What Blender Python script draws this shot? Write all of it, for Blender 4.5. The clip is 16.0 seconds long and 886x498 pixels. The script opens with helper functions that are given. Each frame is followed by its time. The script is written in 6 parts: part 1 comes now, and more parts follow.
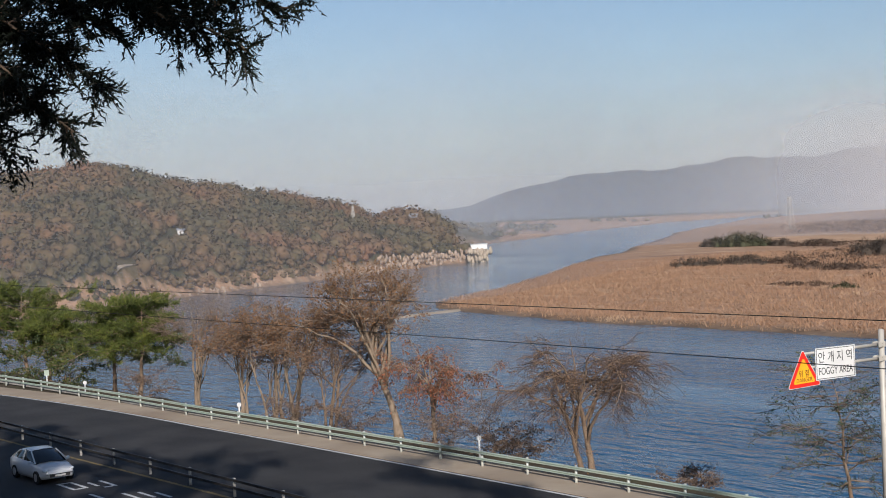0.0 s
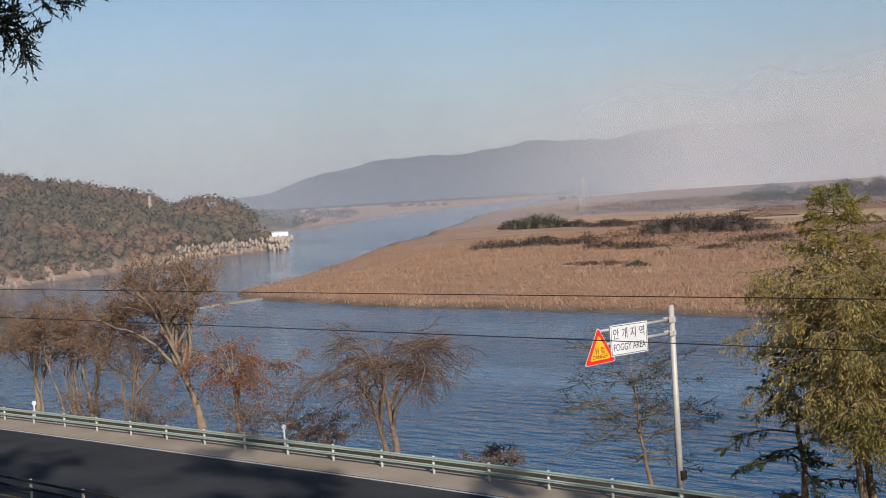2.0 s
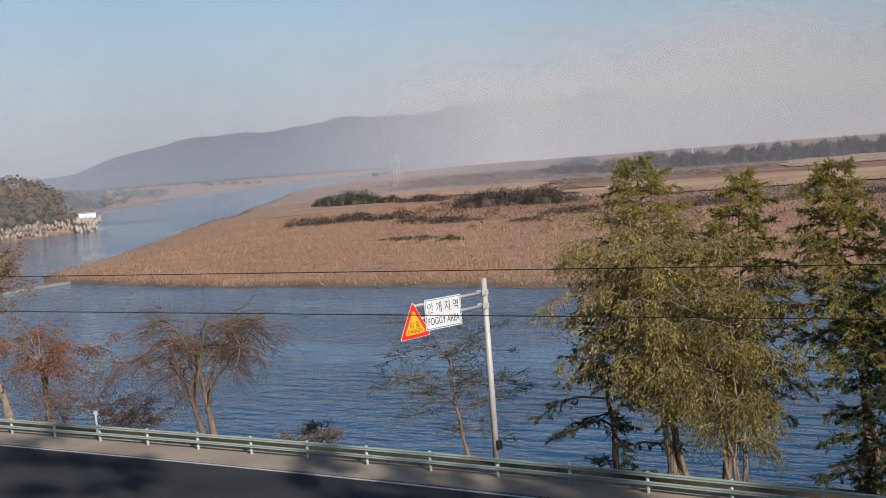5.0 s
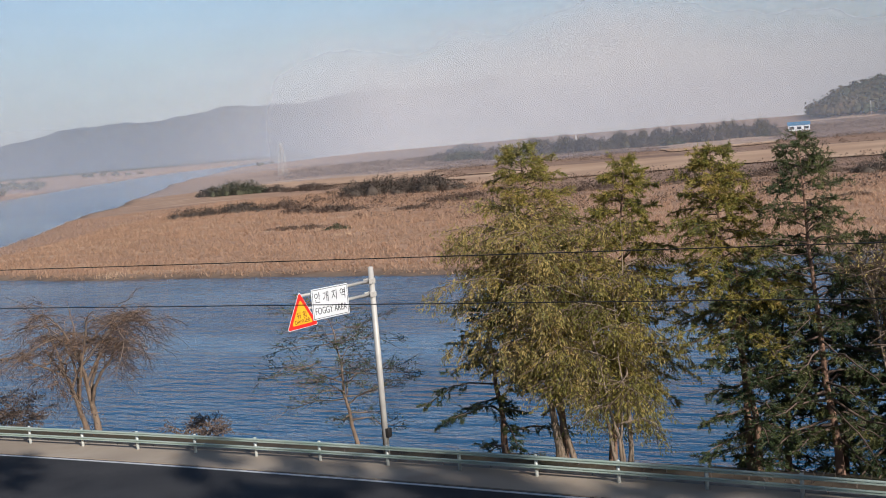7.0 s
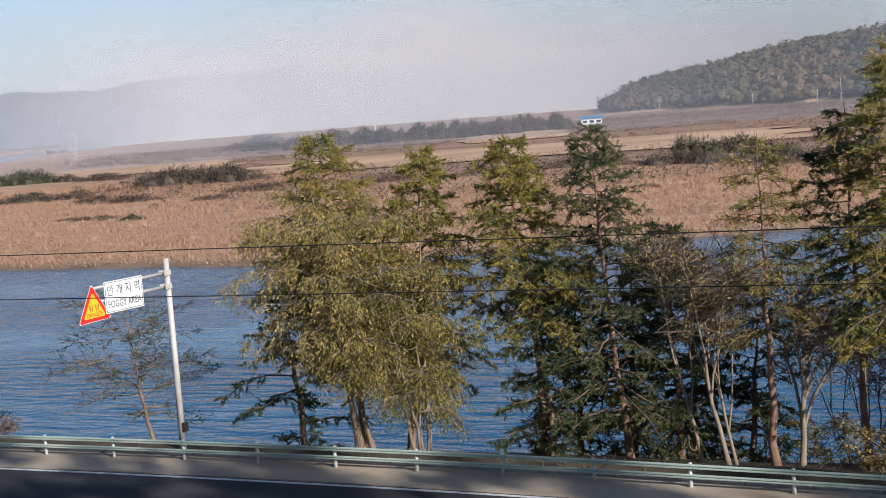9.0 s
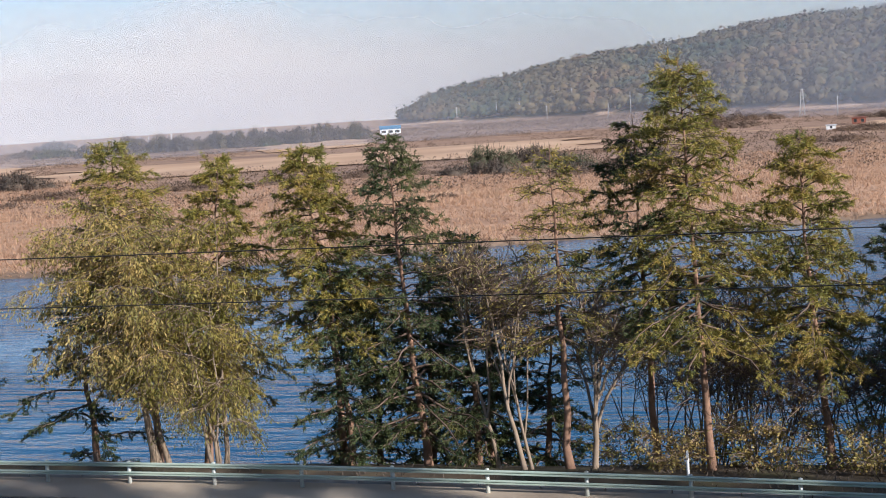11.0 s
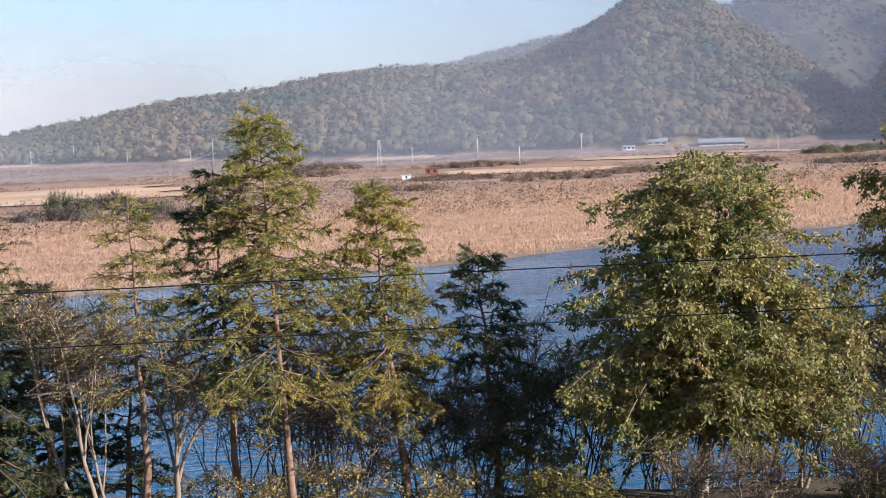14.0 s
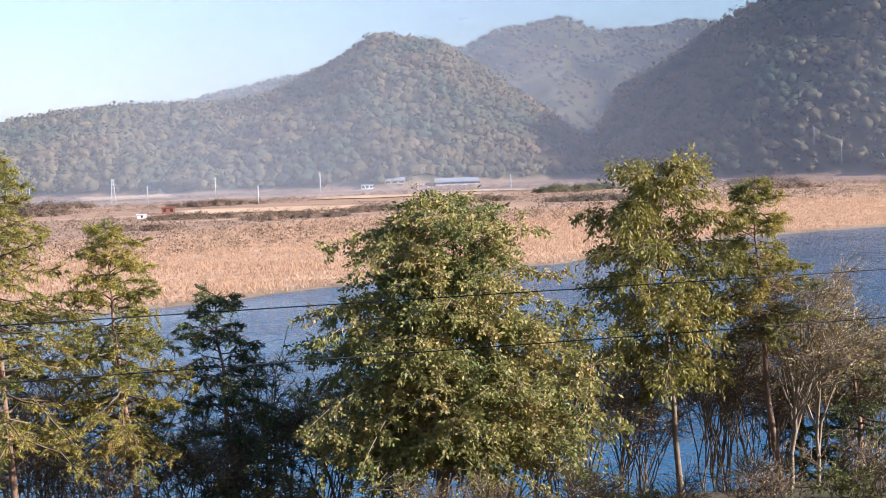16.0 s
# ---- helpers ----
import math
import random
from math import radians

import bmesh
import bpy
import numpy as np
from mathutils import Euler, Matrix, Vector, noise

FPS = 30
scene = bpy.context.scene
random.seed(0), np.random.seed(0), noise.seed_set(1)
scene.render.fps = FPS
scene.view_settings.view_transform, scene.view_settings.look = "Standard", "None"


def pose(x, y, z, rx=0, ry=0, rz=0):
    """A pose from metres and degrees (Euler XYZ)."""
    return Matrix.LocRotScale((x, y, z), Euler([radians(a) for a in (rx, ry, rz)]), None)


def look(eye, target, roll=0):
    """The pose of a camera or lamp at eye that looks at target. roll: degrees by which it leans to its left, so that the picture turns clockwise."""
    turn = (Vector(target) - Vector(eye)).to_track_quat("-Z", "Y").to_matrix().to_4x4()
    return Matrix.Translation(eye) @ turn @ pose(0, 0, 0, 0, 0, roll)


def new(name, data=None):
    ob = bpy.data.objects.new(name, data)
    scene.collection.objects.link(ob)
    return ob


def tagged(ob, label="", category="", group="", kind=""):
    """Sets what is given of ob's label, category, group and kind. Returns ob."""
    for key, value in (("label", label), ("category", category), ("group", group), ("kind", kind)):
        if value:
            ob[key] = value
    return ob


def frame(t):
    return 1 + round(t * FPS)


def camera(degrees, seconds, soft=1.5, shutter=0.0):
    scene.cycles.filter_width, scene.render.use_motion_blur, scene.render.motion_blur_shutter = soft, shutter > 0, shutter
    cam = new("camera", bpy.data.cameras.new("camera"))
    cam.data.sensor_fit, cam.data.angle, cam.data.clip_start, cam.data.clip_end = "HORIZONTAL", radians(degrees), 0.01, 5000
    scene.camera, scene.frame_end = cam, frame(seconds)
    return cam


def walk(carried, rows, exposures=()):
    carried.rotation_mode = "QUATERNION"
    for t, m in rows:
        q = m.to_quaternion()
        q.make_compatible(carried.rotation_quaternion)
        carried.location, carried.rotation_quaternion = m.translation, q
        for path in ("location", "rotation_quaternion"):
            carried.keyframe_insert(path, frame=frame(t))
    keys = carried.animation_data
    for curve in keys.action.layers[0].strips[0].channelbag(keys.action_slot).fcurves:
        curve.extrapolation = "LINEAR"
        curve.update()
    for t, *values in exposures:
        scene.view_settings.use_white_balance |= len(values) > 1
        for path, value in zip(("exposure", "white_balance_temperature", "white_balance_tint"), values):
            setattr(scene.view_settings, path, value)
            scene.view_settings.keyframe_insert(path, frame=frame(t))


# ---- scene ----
LENS = 36.2
ROWS = [
    (0.0, -0.234, -0.112, 12.000, 88.47, 2.44, 51.13),
    (0.5, -0.229, -0.107, 12.000, 88.75, 2.53, 49.78),
    (1.0, -0.222, -0.099, 12.000, 88.45, 2.75, 47.75),
    (1.5, -0.215, -0.091, 12.000, 87.79, 3.11, 45.72),
    (2.0, -0.204, -0.080, 12.000, 87.45, 3.50, 42.71),
    (2.5, -0.196, -0.073, 12.000, 87.16, 3.89, 40.50),
    (3.0, -0.191, -0.069, 12.000, 86.71, 4.20, 39.42),
    (3.5, -0.187, -0.065, 12.000, 86.21, 4.44, 38.24),
    (4.0, -0.181, -0.061, 12.000, 86.24, 4.20, 36.94),
    (6.5, -0.159, -0.045, 12.000, 85.20, 4.90, 31.51),
    (7.0, -0.152, -0.041, 12.000, 85.03, 4.86, 29.96),
    (7.5, -0.143, -0.036, 12.000, 84.78, 4.81, 27.94),
    (8.0, -0.134, -0.031, 12.000, 84.64, 4.71, 25.99),
    (8.5, -0.122, -0.026, 12.000, 84.43, 4.68, 23.58),
    (9.0, -0.112, -0.022, 12.000, 83.98, 4.18, 21.51),
    (11.5, -0.057, -0.005, 12.000, 83.98, 3.29, 10.57),
    (12.0, -0.044, -0.003, 12.000, 84.17, 2.85, 8.10),
    (12.5, -0.034, -0.002, 12.000, 84.38, 2.52, 6.23),
    (13.0, -0.021, -0.001, 12.000, 84.37, 2.32, 3.71),
    (13.5, -0.003, -0.000, 12.000, 84.34, 2.57, 0.24),
    (14.0, 0.022, -0.001, 12.000, 84.93, 2.29, -4.39),
    (14.5, 0.041, -0.003, 12.000, 85.00, 1.80, -8.09),
    (15.0, 0.057, -0.006, 12.000, 84.78, 1.87, -11.21),
    (15.5, 0.073, -0.009, 12.000, 84.72, 2.06, -14.18),
    (16.0, 0.079, -0.011, 12.000, 86.16, 2.01, -15.37),
]
cam = camera(LENS, 16.0, soft=1.0)
walk(cam, [(t, pose(x, y, z, rx, ry, rz)) for t, x, y, z, rx, ry, rz in ROWS], exposures=[(0.0, 0.0, 5850, 13), (3.5, -0.1, 5800, 13), (7.0, 0.12, 5700, 13), (9.0, 0.35, 5650, 13), (12.5, 0.8, 5550, 14), (15.0, 1.18, 5500, 14.2), (16.0, 1.36, 5600, 14)])

# ---- light ----
SUN_AZ, SUN_EL = 120.0, 24.0
world = bpy.data.worlds.new("world")
scene.world = world
world.use_nodes = True
wn = world.node_tree
sky = wn.nodes.new("ShaderNodeTexSky")
sky.sky_type = "NISHITA"
sky.sun_disc = False
sky.sun_elevation = radians(SUN_EL)
sky.sun_rotation = radians(SUN_AZ)
sky.air_density = 1.0
sky.dust_density = 0.6
sky.ozone_density = 1.6
wn.nodes["Background"].inputs[1].default_value = 0.082
wn.links.new(sky.outputs[0], wn.nodes["Background"].inputs[0])
sun = new("sun", bpy.data.lights.new("sun", "SUN"))
sun.data.energy = 5.0
sun.data.angle = radians(0.6)
sun.data.color = (1.0, 0.89, 0.75)
sa, se = radians(SUN_AZ), radians(SUN_EL)
sun.matrix_world = look((math.sin(sa) * math.cos(se) * 100, math.cos(sa) * math.cos(se) * 100, math.sin(se) * 100), (0, 0, 0))

# ---- materials ----
def mat(name, col, rough=0.8, metal=0.0, col2=None, scale=1.0, detail=6.0, bump=0.0, bump_scale=None, island=0.0, spec=0.3, sub=0.0, mix_lo=0.35, mix_hi=0.65, obj_random=0.0, wear=None, wear_scale=0.3):
    m = bpy.data.materials.new(name)
    m.use_nodes = True
    n, l = m.node_tree.nodes, m.node_tree.links
    b = n["Principled BSDF"]
    b.inputs["Roughness"].default_value = rough
    b.inputs["Metallic"].default_value = metal
    b.inputs["Specular IOR Level"].default_value = spec
    geo = n.new("ShaderNodeNewGeometry")
    def noise_ramp(sc, lo, hi):
        t = n.new("ShaderNodeTexNoise")
        t.inputs["Scale"].default_value = sc
        t.inputs["Detail"].default_value = detail
        l.new(geo.outputs["Position"], t.inputs["Vector"])
        r = n.new("ShaderNodeMapRange")
        r.inputs[1].default_value, r.inputs[2].default_value = lo, hi
        l.new(t.outputs["Fac"], r.inputs[0])
        return t, r
    out = None
    if col2:
        t, r = noise_ramp(scale, mix_lo, mix_hi)
        mx = n.new("ShaderNodeMix")
        mx.data_type = "RGBA"
        mx.inputs[6].default_value = (*col, 1)
        mx.inputs[7].default_value = (*col2, 1)
        l.new(r.outputs[0], mx.inputs[0])
        out = mx.outputs[2]
        if wear:
            t2, r2 = noise_ramp(wear_scale, 0.45, 0.7)
            mw = n.new("ShaderNodeMix")
            mw.data_type = "RGBA"
            l.new(out, mw.inputs[6])
            mw.inputs[7].default_value = (*wear, 1)
            l.new(r2.outputs[0], mw.inputs[0])
            out = mw.outputs[2]
    if island or obj_random:
        h = n.new("ShaderNodeHueSaturation")
        if out is not None:
            l.new(out, h.inputs["Color"])
        else:
            h.inputs["Color"].default_value = (*col, 1)
        src = geo.outputs["Random Per Island"]
        amount = island
        if obj_random:
            oi = n.new("ShaderNodeObjectInfo")
            src, amount = oi.outputs["Random"], obj_random
        r = n.new("ShaderNodeMapRange")
        r.inputs[3].default_value, r.inputs[4].default_value = 1 - amount, 1 + amount
        l.new(src, r.inputs[0])
        l.new(r.outputs[0], h.inputs["Value"])
        out = h.outputs[0]
    if out is not None:
        l.new(out, b.inputs["Base Color"])
    else:
        b.inputs["Base Color"].default_value = (*col, 1)
    if bump:
        t = n.new("ShaderNodeTexNoise")
        t.inputs["Scale"].default_value = bump_scale or scale * 8
        t.inputs["Detail"].default_value = 8
        l.new(geo.outputs["Position"], t.inputs["Vector"])
        bp = n.new("ShaderNodeBump")
        bp.inputs["Strength"].default_value = 0.6
        bp.inputs["Distance"].default_value = bump
        l.new(t.outputs["Fac"], bp.inputs["Height"])
        l.new(bp.outputs[0], b.inputs["Normal"])
    return m


def leaf_mat(name, cols, rough=0.55, trans=0.35, scale=0.6, own=0.55, gain=1.5):
    """Leaves of several colours, spread by island and by a slow noise, letting some light through."""
    m = bpy.data.materials.new(name)
    m.use_nodes = True
    n, l = m.node_tree.nodes, m.node_tree.links
    b, o = n["Principled BSDF"], n["Material Output"]
    geo = n.new("ShaderNodeNewGeometry")
    t = n.new("ShaderNodeTexNoise")
    t.inputs["Scale"].default_value = scale
    t.inputs["Detail"].default_value = 3
    l.new(geo.outputs["Position"], t.inputs["Vector"])
    a = n.new("ShaderNodeMath")
    a.operation = "MULTIPLY_ADD"
    a.inputs[1].default_value = own
    l.new(geo.outputs["Random Per Island"], a.inputs[0])
    s = n.new("ShaderNodeMath")
    s.operation = "MULTIPLY_ADD"
    s.inputs[1].default_value, s.inputs[2].default_value = gain, 0.5 - own / 2 - gain / 2
    l.new(t.outputs["Fac"], s.inputs[0])
    l.new(s.outputs[0], a.inputs[2])
    ramp = n.new("ShaderNodeValToRGB")
    while len(ramp.color_ramp.elements) < len(cols):
        ramp.color_ramp.elements.new(0.5)
    for i, c in enumerate(cols):
        e = ramp.color_ramp.elements[i]
        e.position = i / max(1, len(cols) - 1)
        e.color = (*c, 1)
    l.new(a.outputs[0], ramp.inputs[0])
    l.new(ramp.outputs[0], b.inputs["Base Color"])
    b.inputs["Roughness"].default_value = rough
    b.inputs["Specular IOR Level"].default_value = 0.25
    if trans:
        tr = n.new("ShaderNodeBsdfTranslucent")
        l.new(ramp.outputs[0], tr.inputs[0])
        mx = n.new("ShaderNodeMixShader")
        mx.inputs[0].default_value = trans
        l.new(b.outputs[0], mx.inputs[1])
        l.new(tr.outputs[0], mx.inputs[2])
        l.new(mx.outputs[0], o.inputs[0])
    return m


M_ASPHALT = mat("asphalt", (0.030, 0.030, 0.032), 0.9, col2=(0.055, 0.054, 0.053), scale=0.35, bump=0.01, bump_scale=40, wear=(0.046, 0.045, 0.044), wear_scale=0.08)
M_SHOULDER = mat("shoulder_concrete", (0.40, 0.32, 0.23), 0.9, col2=(0.48, 0.40, 0.30), scale=0.5, bump=0.01, bump_scale=18, wear=(0.32, 0.25, 0.18), wear_scale=0.25)
M_CURB = mat("curb_concrete", (0.42, 0.40, 0.36), 0.85, col2=(0.30, 0.28, 0.25), scale=1.6, bump=0.006, bump_scale=25, obj_random=0.12)
M_LINE = mat("road_paint", (0.75, 0.75, 0.72), 0.6, col2=(0.55, 0.55, 0.53), scale=2.5)
M_YELLOW = mat("yellow_road_paint", (0.30, 0.21, 0.06), 0.7, col2=(0.14, 0.11, 0.06), scale=2.5)
M_RAIL = mat("green_rail_paint", (0.40, 0.49, 0.40), 0.45, metal=0.05, col2=(0.48, 0.54, 0.45), scale=0.8, spec=0.5)
M_POSTM = mat("post_paint", (0.66, 0.66, 0.58), 0.45, metal=0.2, col2=(0.44, 0.47, 0.42), scale=3.0, spec=0.5)
M_STEEL = mat("galvanised_steel", (0.56, 0.53, 0.46), 0.5, metal=0.1, col2=(0.46, 0.43, 0.38), scale=2.0, spec=0.5)
M_DARKSTEEL = mat("dark_steel", (0.05, 0.05, 0.05), 0.5, metal=0.5, col2=(0.08, 0.07, 0.06), scale=3.0)
M_BARK = mat("bark", (0.16, 0.11, 0.075), 0.9, col2=(0.25, 0.18, 0.12), scale=3.0, bump=0.03, bump_scale=14)
M_REDBARK = mat("red_bark", (0.30, 0.18, 0.115), 0.9, col2=(0.20, 0.12, 0.08), scale=2.5, bump=0.03, bump_scale=12)
M_PALEBARK = mat("pale_bark", (0.29, 0.225, 0.165), 0.9, col2=(0.24, 0.18, 0.12), scale=2.0, bump=0.02, bump_scale=14)
M_TWIG = mat("twig_bark", (0.11, 0.075, 0.055), 0.9, col2=(0.17, 0.12, 0.09), scale=1.5)
M_TWIGPALE = mat("pale_twig_bark", (0.24, 0.17, 0.12), 0.9, col2=(0.17, 0.12, 0.085), scale=1.5)
M_LARCH = leaf_mat("larch_needles", [(0.093, 0.121, 0.038), (0.223, 0.217, 0.049), (0.389, 0.306, 0.061), (0.464, 0.306, 0.105)])
M_SPRUCE = leaf_mat("spruce_needles", [(0.025, 0.044, 0.022), (0.050, 0.074, 0.027), (0.095, 0.104, 0.032), (0.18, 0.16, 0.045)], trans=0.15, own=0.4)
M_WILLOW = leaf_mat("willow_leaves", [(0.155, 0.171, 0.046), (0.310, 0.264, 0.078), (0.465, 0.341, 0.109), (0.527, 0.372, 0.155)])
M_BROAD = leaf_mat("autumn_leaves", [(0.096, 0.131, 0.044), (0.210, 0.219, 0.061), (0.350, 0.289, 0.088), (0.473, 0.315, 0.131)])
M_GREEN = leaf_mat("green_leaves", [(0.097, 0.100, 0.028), (0.194, 0.180, 0.040), (0.302, 0.247, 0.055), (0.389, 0.285, 0.090)])
M_BROWNLEAF = leaf_mat("brown_leaves", [(0.192, 0.108, 0.054), (0.288, 0.156, 0.072), (0.360, 0.204, 0.108)])
M_REDLEAF = leaf_mat("red_leaves", [(0.204, 0.108, 0.060), (0.336, 0.144, 0.072), (0.432, 0.144, 0.072)])
M_PINE = leaf_mat("pine_needles", [(0.035, 0.052, 0.016), (0.10, 0.125, 0.026), (0.22, 0.225, 0.045)], trans=0.2)
# near-black, so the bough reads as a shaded silhouette whatever light it gets
M_SHADEDLEAF = leaf_mat("juniper_shade_dark", [(0.006, 0.009, 0.006), (0.015, 0.020, 0.011)], trans=0.1)
M_FOREST = leaf_mat("forest_crowns", [(0.082, 0.078, 0.042), (0.135, 0.104, 0.052), (0.18, 0.112, 0.058), (0.225, 0.114, 0.060)], trans=0.2, scale=0.03, rough=0.9, own=0.28, gain=2.6)
M_FOREST_B = leaf_mat("mixed_forest_crowns", [(0.045, 0.070, 0.045), (0.080, 0.092, 0.050), (0.125, 0.100, 0.055), (0.155, 0.120, 0.056), (0.16, 0.094, 0.056)], trans=0.2, scale=0.012, rough=0.9, own=0.38, gain=2.4)
M_BUSH = leaf_mat("shrub_twigs", [(0.15, 0.110, 0.085), (0.21, 0.150, 0.110), (0.28, 0.19, 0.130), (0.35, 0.23, 0.15)], trans=0.45, scale=0.03, rough=0.9, own=0.4)
M_THICKET = leaf_mat("grey_willow_twigs", [(0.13, 0.108, 0.086), (0.18, 0.145, 0.112), (0.23, 0.178, 0.133)], trans=0.45, scale=0.08, rough=0.9, own=0.5)
M_GREENBUSH = leaf_mat("dull_green_scrub", [(0.10, 0.11, 0.065), (0.15, 0.15, 0.085), (0.20, 0.175, 0.105)], trans=0.45, scale=0.08, rough=0.9, own=0.5)
M_REED = leaf_mat("reeds", [(0.37, 0.225, 0.14), (0.53, 0.34, 0.21), (0.44, 0.275, 0.17), (0.63, 0.44, 0.28)], trans=0.35, scale=0.07, own=0.35, gain=1.9)
M_ROCK = mat("cliff_rock", (0.44, 0.33, 0.24), 0.9, col2=(0.25, 0.19, 0.14), scale=0.3, bump=0.4, bump_scale=0.6)
M_SAND = mat("sand", (0.45, 0.38, 0.29), 0.9, col2=(0.36, 0.29, 0.21), scale=0.2, bump=0.03, bump_scale=3)
M_WHITE = mat("white_paint", (0.78, 0.78, 0.76), 0.5, col2=(0.66, 0.66, 0.64), scale=1.0)
M_BLACK = mat("black_cable", (0.02, 0.02, 0.02), 0.6)


def terrain_mat():
    """Reed flats, fields and forest floor, told apart by where they lie."""
    m = bpy.data.materials.new("land")
    m.use_nodes = True
    n, l = m.node_tree.nodes, m.node_tree.links
    b = n["Principled BSDF"]
    b.inputs["Roughness"].default_value = 0.95
    b.inputs["Specular IOR Level"].default_value = 0.1
    at = n.new("ShaderNodeAttribute")
    at.attribute_name = "cover"
    sep = n.new("ShaderNodeSeparateColor")
    l.new(at.outputs["Color"], sep.inputs[0])
    geo = n.new("ShaderNodeNewGeometry")

    def nz(sc, stretch=(1, 1, 1), det=8):
        mp = n.new("ShaderNodeMapping")
        mp.inputs["Scale"].default_value = stretch
        l.new(geo.outputs["Position"], mp.inputs[0])
        t = n.new("ShaderNodeTexNoise")
        t.inputs["Scale"].default_value = sc
        t.inputs["Detail"].default_value = det
        l.new(mp.outputs[0], t.inputs["Vector"])
        return t.outputs["Fac"]

    def ramp(fac, cols, lo=0.3, hi=0.7):
        r = n.new("ShaderNodeValToRGB")
        while len(r.color_ramp.elements) < len(cols):
            r.color_ramp.elements.new(0.5)
        for i, c in enumerate(cols):
            r.color_ramp.elements[i].position = lo + (hi - lo) * i / (len(cols) - 1)
            r.color_ramp.elements[i].color = (*c, 1)
        l.new(fac, r.inputs[0])
        return r.outputs[0]

    def mix(fac, a, c):
        x = n.new("ShaderNodeMix")
        x.data_type = "RGBA"
        l.new(fac, x.inputs[0])
        l.new(a, x.inputs[6])
        l.new(c, x.inputs[7])
        return x.outputs[2]
    reed = ramp(nz(0.06, (0.35, 1.9, 1)), [(0.30, 0.185, 0.12), (0.47, 0.30, 0.19), (0.40, 0.25, 0.15), (0.58, 0.40, 0.26)], 0.3, 0.68)
    field = ramp(nz(0.02, (0.35, 2.4, 1)), [(0.24, 0.16, 0.115), (0.37, 0.24, 0.16), (0.29, 0.19, 0.13), (0.50, 0.33, 0.205)], 0.34, 0.68)
    forest = ramp(nz(0.06), [(0.06, 0.07, 0.036), (0.10, 0.088, 0.045), (0.13, 0.10, 0.052)])
    mud = ramp(nz(0.2), [(0.14, 0.10, 0.07), (0.26, 0.19, 0.13)])
    c = mix(sep.outputs[0], reed, field)
    c = mix(sep.outputs[1], c, forest)
    c = mix(sep.outputs[2], c, mud)
    l.new(c, b.inputs["Base Color"])
    bp = n.new("ShaderNodeBump")
    bp.inputs["Distance"].default_value = 0.6
    l.new(nz(0.5), bp.inputs["Height"])
    l.new(bp.outputs[0], b.inputs["Normal"])
    return m


def water_mat():
    m = bpy.data.materials.new("river_water")
    m.use_nodes = True
    n, l = m.node_tree.nodes, m.node_tree.links
    b = n["Principled BSDF"]
    b.inputs["Base Color"].default_value = (0.012, 0.072, 0.145, 1)
    b.inputs["Roughness"].default_value = 0.08
    b.inputs["IOR"].default_value = 1.33
    geo = n.new("ShaderNodeNewGeometry")

    def wave(sc, rot, stretch, det):
        mp = n.new("ShaderNodeMapping")
        mp.inputs["Rotation"].default_value = (0, 0, radians(rot))
        mp.inputs["Scale"].default_value = stretch
        l.new(geo.outputs["Position"], mp.inputs[0])
        t = n.new("ShaderNodeTexNoise")
        t.inputs["Scale"].default_value = sc
        t.inputs["Detail"].default_value = det
        l.new(mp.outputs[0], t.inputs["Vector"])
        return t.outputs["Fac"]
    a = wave(0.55, 25, (0.45, 1.5, 1), 4)
    big = wave(0.018, 0, (0.6, 1.6, 1), 3)
    r = n.new("ShaderNodeMapRange")
    r.inputs[1].default_value, r.inputs[2].default_value = 0.38, 0.58
    r.inputs[3].default_value, r.inputs[4].default_value = 0.25, 1.0
    l.new(big, r.inputs[0])
    bp = n.new("ShaderNodeBump")
    bp.inputs["Distance"].default_value = 0.55
    l.new(r.outputs[0], bp.inputs["Strength"])
    l.new(a, bp.inputs["Height"])
    l.new(bp.outputs[0], b.inputs["Normal"])
    return m


